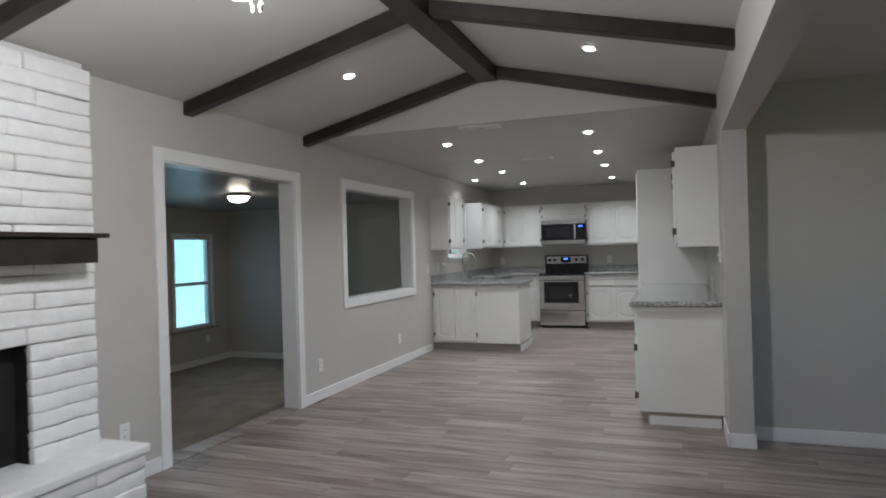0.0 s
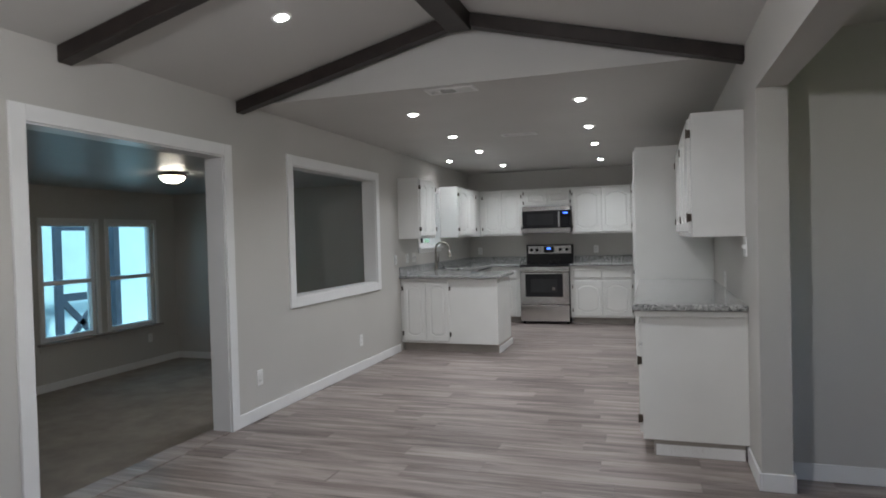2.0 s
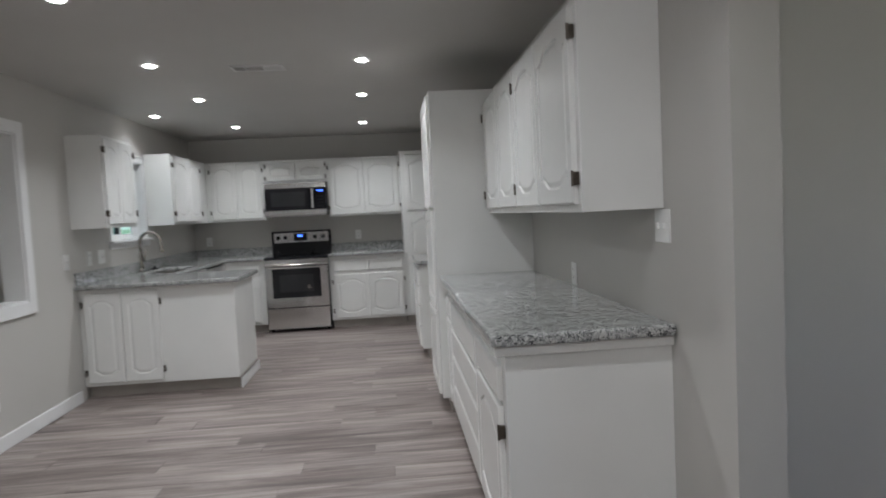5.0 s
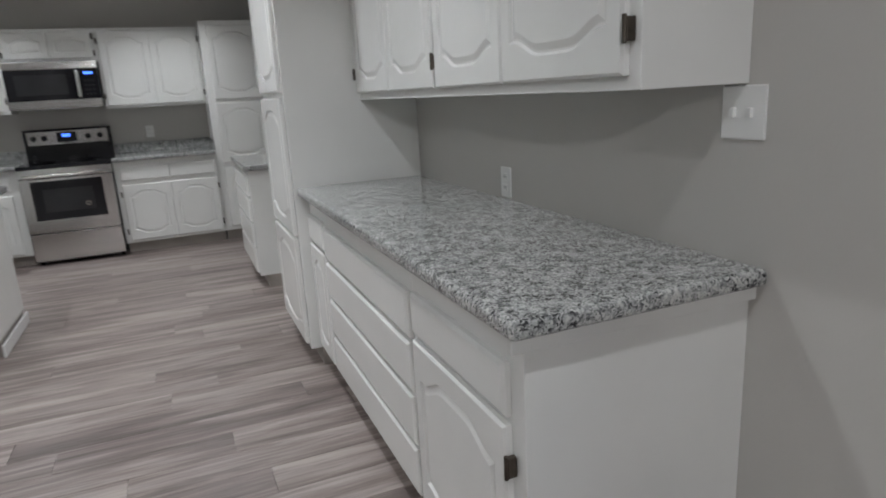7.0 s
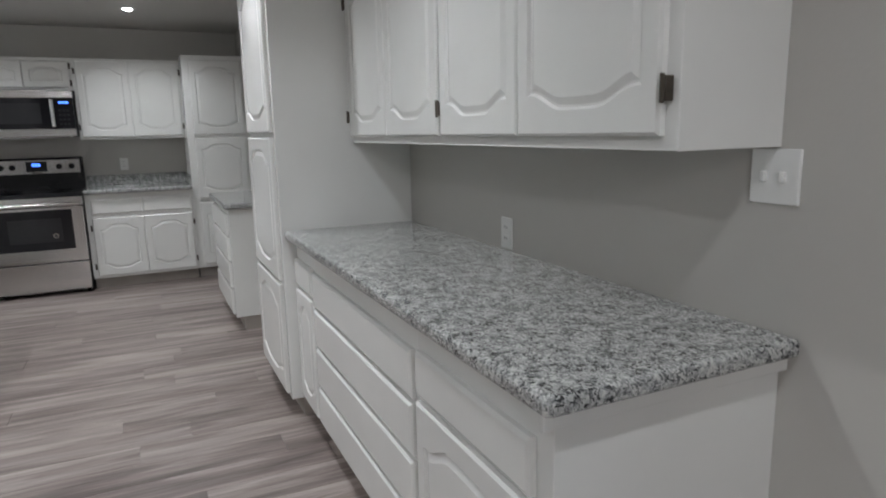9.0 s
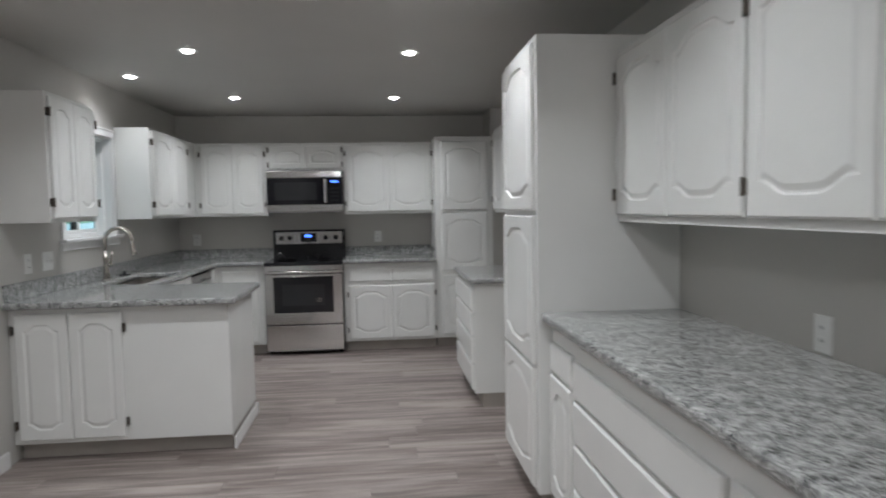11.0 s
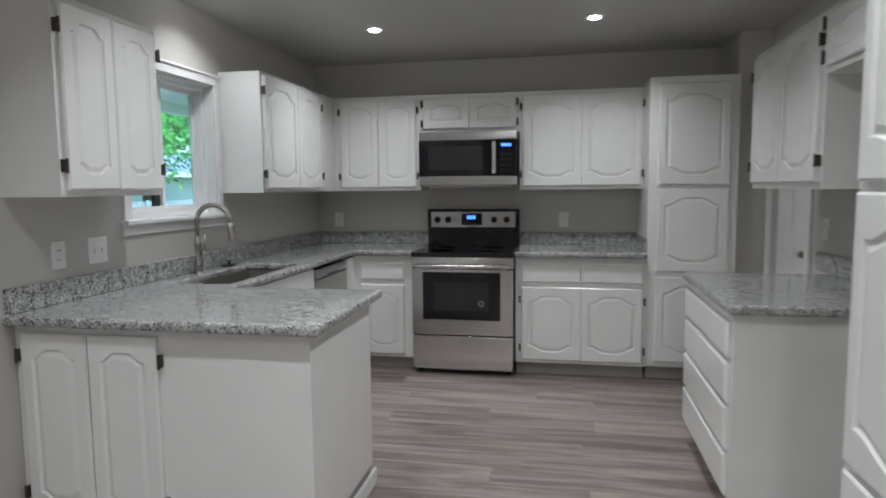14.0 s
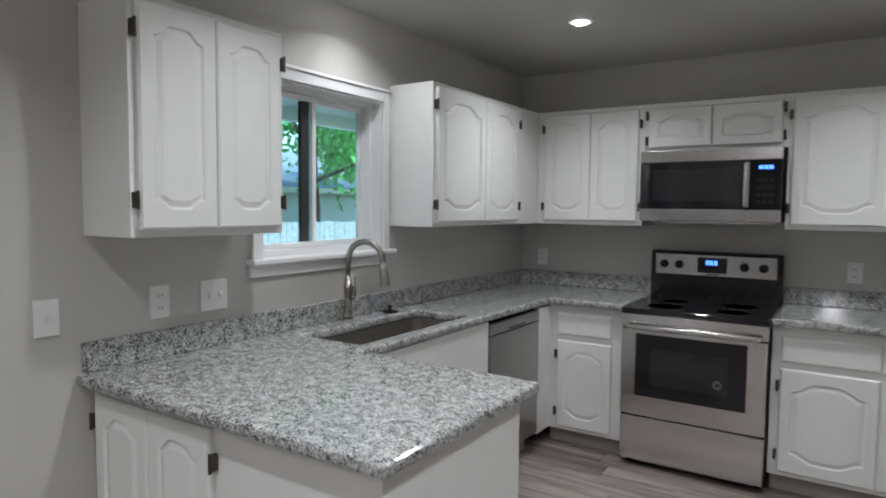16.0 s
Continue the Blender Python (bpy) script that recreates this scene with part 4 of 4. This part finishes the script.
for c in range(26):
    z = HZ + c * CH
    if z + CH > zvault(XL + .1) + .02:
        break
    if z < BZ - .03:
        lay(FXF - .04, B1, FY1, z, False, fpl, 1.0)
        lay(FXF - .04, .6, B0, z, c % 2, fpl)
    else:
        lay(FXF - .04, .6, FY1, z, c % 2, fpl)
for c in range(4):
    lay(XL + .36, .6, FY1 + .05, -.02 + c * .084, c % 2, fpl)
cap = bmesh.new()
box(cap, XL, XL + .43, .6, FY1 + .07, HZ - .045, HZ + .005, bevel=.012)
part("hearth_slab", cap, BRICKM, fpl, "white painted hearth slab")
man = thing("mantel_shelf", "dark espresso timber mantel shelf on the brick face", "mantel", pose(0, 0, 0))
part("box_beam", boxes((FXF + .012, FXF + .17, .5, 3.01, 1.36, 1.49), bevel=.004), BEAM, man)
part("shelf_top", boxes((FXF + .012, FXF + .20, .47, 3.06, 1.491, 1.515), bevel=.004), BEAM, man)

# ---- outside ----
structure("ground", boxes((-600, 600, -600, 600, -.75, -.62)), GRASS, "green lawn reaching the horizon", "ground")
structure("porch_floor", boxes((-10.5, XW - WT, 2.0, 9.3, -.61, -.34), (-10.5, XK - WT - .0, YW + WT, 14.5, -.61, -.34)), CONC, "pale concrete porch floor", "pavement")
structure("porch_soffit", boxes((-4.6, XK - WT, YW + WT, 14.5, 2.30, 2.36)), PORCH, "white boarded porch soffit", "ceiling")
structure("porch_fascia", boxes((-4.68, -4.6, YW + WT, 14.5, 2.18, 2.42)), PORCH, "white porch fascia board", "trim")
soff = thing("soffit_boards", "white soffit boards with dark grooves", "soffit")
tagged(soff, kind="structure")
for k in range(24):
    part("board", boxes((-4.6, XK - WT - .01, YW + WT + .02 + k * .2, YW + WT + .21 + k * .2, 2.285, 2.299)), PORCH, soff)


def fence_run(label, x, y0, y1, z0, z1):
    f = thing("fence", label, "fence")
    me = mesh_of("board", boxes((-.012, .012, 0, .135, z0, z1), bevel=.003), FENCE)
    y = y0
    while y < y1:
        o = new("board", me)
        o.parent = f
        o.location = (x + rng.uniform(-.006, .006), y, rng.uniform(-.02, .02))
        y += .145
    part("rail", boxes((x - .05, x - .013, y0, y1, z0 + .25, z0 + .34)), FENCE, f)
    part("rail", boxes((x - .05, x - .013, y0, y1, z1 - .34, z1 - .25)), FENCE, f)


fence_run("weathered grey vertical board fence", -9.5, 12.6, 26.0, -.62, 1.16)

house = thing("neighbour_house", "pale neighbouring house with blue-grey hipped roof", "house")
part("wall", boxes((-22, -15, 14, 34, -.62, 2.0)), SIDING, house)
bm = bmesh.new()
vs = [bm.verts.new(p) for p in ((-22.6, 13.4, 2.0), (-14.4, 13.4, 2.0), (-14.4, 34.6, 2.0), (-22.6, 34.6, 2.0), (-18.5, 16.5, 3.5), (-18.5, 31, 3.5))]
for f in ((0, 1, 4), (1, 2, 5, 4), (2, 3, 5), (3, 0, 4, 5), (3, 2, 1, 0)):
    bm.faces.new([vs[k] for k in f])
part("roof", bm, ROOFM, house)
part("fascia", boxes((-14.5, -14.4, 13.4, 34.6, 1.86, 2.02)), PORCH, house)


def tree(x, y, h, r, seed, leaves=3400):
    q = random.Random(seed)
    t = thing("tree", "leafy green broadleaf garden tree", "tree", pose(x, y, -.62))
    bm = bmesh.new()
    tube(bm, [(0, 0, 0), (.05, .02, h * .3), (.0, .08, h * .6), (.1, 0, h * .9)], [.19, .14, .09, .03])
    cl = []
    for k in range(11):
        a, z = q.uniform(0, 6.28), h * q.uniform(.44, .85)
        rr = r * q.uniform(.5, .95)
        e = (rr * math.cos(a), rr * math.sin(a), z + q.uniform(.2, .9))
        tube(bm, [(0.03, .04, z - .2), (e[0] * .5, e[1] * .5, z + .1), e], [.06, .04, .012], 7)
        cl.append(e)
        cl.append((e[0] * .6, e[1] * .6, e[2] + .5))
    part("trunk", bm, BARK, t)
    vs, fs = [], []
    for k in range(leaves):
        c = q.choice(cl)
        p = Vector((q.gauss(c[0], r * .21), q.gauss(c[1], r * .21), q.gauss(c[2], r * .17)))
        rot = Euler((q.uniform(0, 6), q.uniform(0, 6), q.uniform(0, 6))).to_matrix()
        s = q.uniform(.06, .13)
        b = len(vs)
        for u in ((-s, 0, 0), (0, -s * .5, .02), (s, 0, 0), (0, s * .5, .02)):
            vs.append(p + rot @ Vector(u))
        fs.append((b, b + 1, b + 2, b + 3))
    me = bpy.data.meshes.new("crown")
    me.from_pydata(vs, [], fs)
    me.materials.append(LEAFM)
    c = new("crown", me)
    c.parent = t


tree(-11.6, 18.6, 6.4, 2.6, 2, 9500)
tree(-12.5, 23.0, 6.8, 2.9, 3, 9500)
tree(-25, 24, 9, 4.5, 4, 5000)
tree(-24, 33, 9, 4.5, 6, 5000)
tree(-27, 42, 10, 5, 7, 5000)

# porch seen from the carpet room: gate with crossed braces, posts, and an added pale backdrop
gate = thing("porch_gate", "grey timber porch door with glass and crossed lower brace", "gate", pose(-8.6, 8.86, -.34))
part("stile", boxes((-.03, .03, 0, .12, 0, 2.1)), GATEM, gate)
part("stile", boxes((-.03, .03, .82, .94, 0, 2.1)), GATEM, gate)
part("rail", boxes((-.03, .03, .12, .82, 1.98, 2.1), (-.03, .03, .12, .82, .86, .98), (-.03, .03, .12, .82, 0, .14)), GATEM, gate)
for s in (1, -1):
    b = part("brace", boxes((-.02, .02, -.50, .50, -.05, .05)), GATEM, gate)
    b.matrix_basis = pose(0, .47, .50, s * 46, 0, 0)
part("post", boxes((-.06, .06, -.42, -.30, 0, 2.5)), GATEM, gate)
part("post", boxes((-.06, .06, 1.10, 1.22, 0, 2.5)), GATEM, gate)
# added panel whose colour stands in for glaring daylight outside
structure("porch_screen", boxes((-9.3, -9.25, 2, 12.4, -.34, 2.9)), DAYLIT, "added pale aqua backdrop for the bright daylight behind the gate", "wall")

# ---- floor ----
PWD, PLN = .178, 1.22
fl_ = structure("floor", boxes((XL + .0, 4.7, -3, 5.4, -.1, -.006), (XL, 4.7, 5.4, JOG, -.1, -.006), (XK, 4.7, JOG, YB, -.1, -.006)), SEAM, "grey-brown wood-look plank floor", "floor")
prng = random.Random(11)
cache = {}


def plank_mesh(w):
    key = round(w, 2)
    if key not in cache:
        bm = boxes((0, key - .0016, 0, PWD - .0016, -.006, 0), bevel=.0008)
        cache[key] = mesh_of("plank", bm, PLANK)
    return cache[key]


rest = bmesh.new()
y = -3.0
row = 0
count = 0
while y < YB:
    end = XR + .0 if y > 5.36 else 4.7
    start = XK if y > JOG else XL
    x = start - prng.uniform(0, PLN)
    while x < end:
        a, b = max(x, start), min(x + PLN, end)
        if b - a > .06:
            if y > 3.0 and a < XR:
                o = new("plank", plank_mesh(b - a))
                o.parent = fl_
                o.location = (a, y, 0)
            else:
                box(rest, a, b - .0016, y, y + PWD - .0016, -.006, 0)
        x += PLN
    y += PWD
r_ = part("planks_rest", rest, PLANK, fl_, kind="stuff")
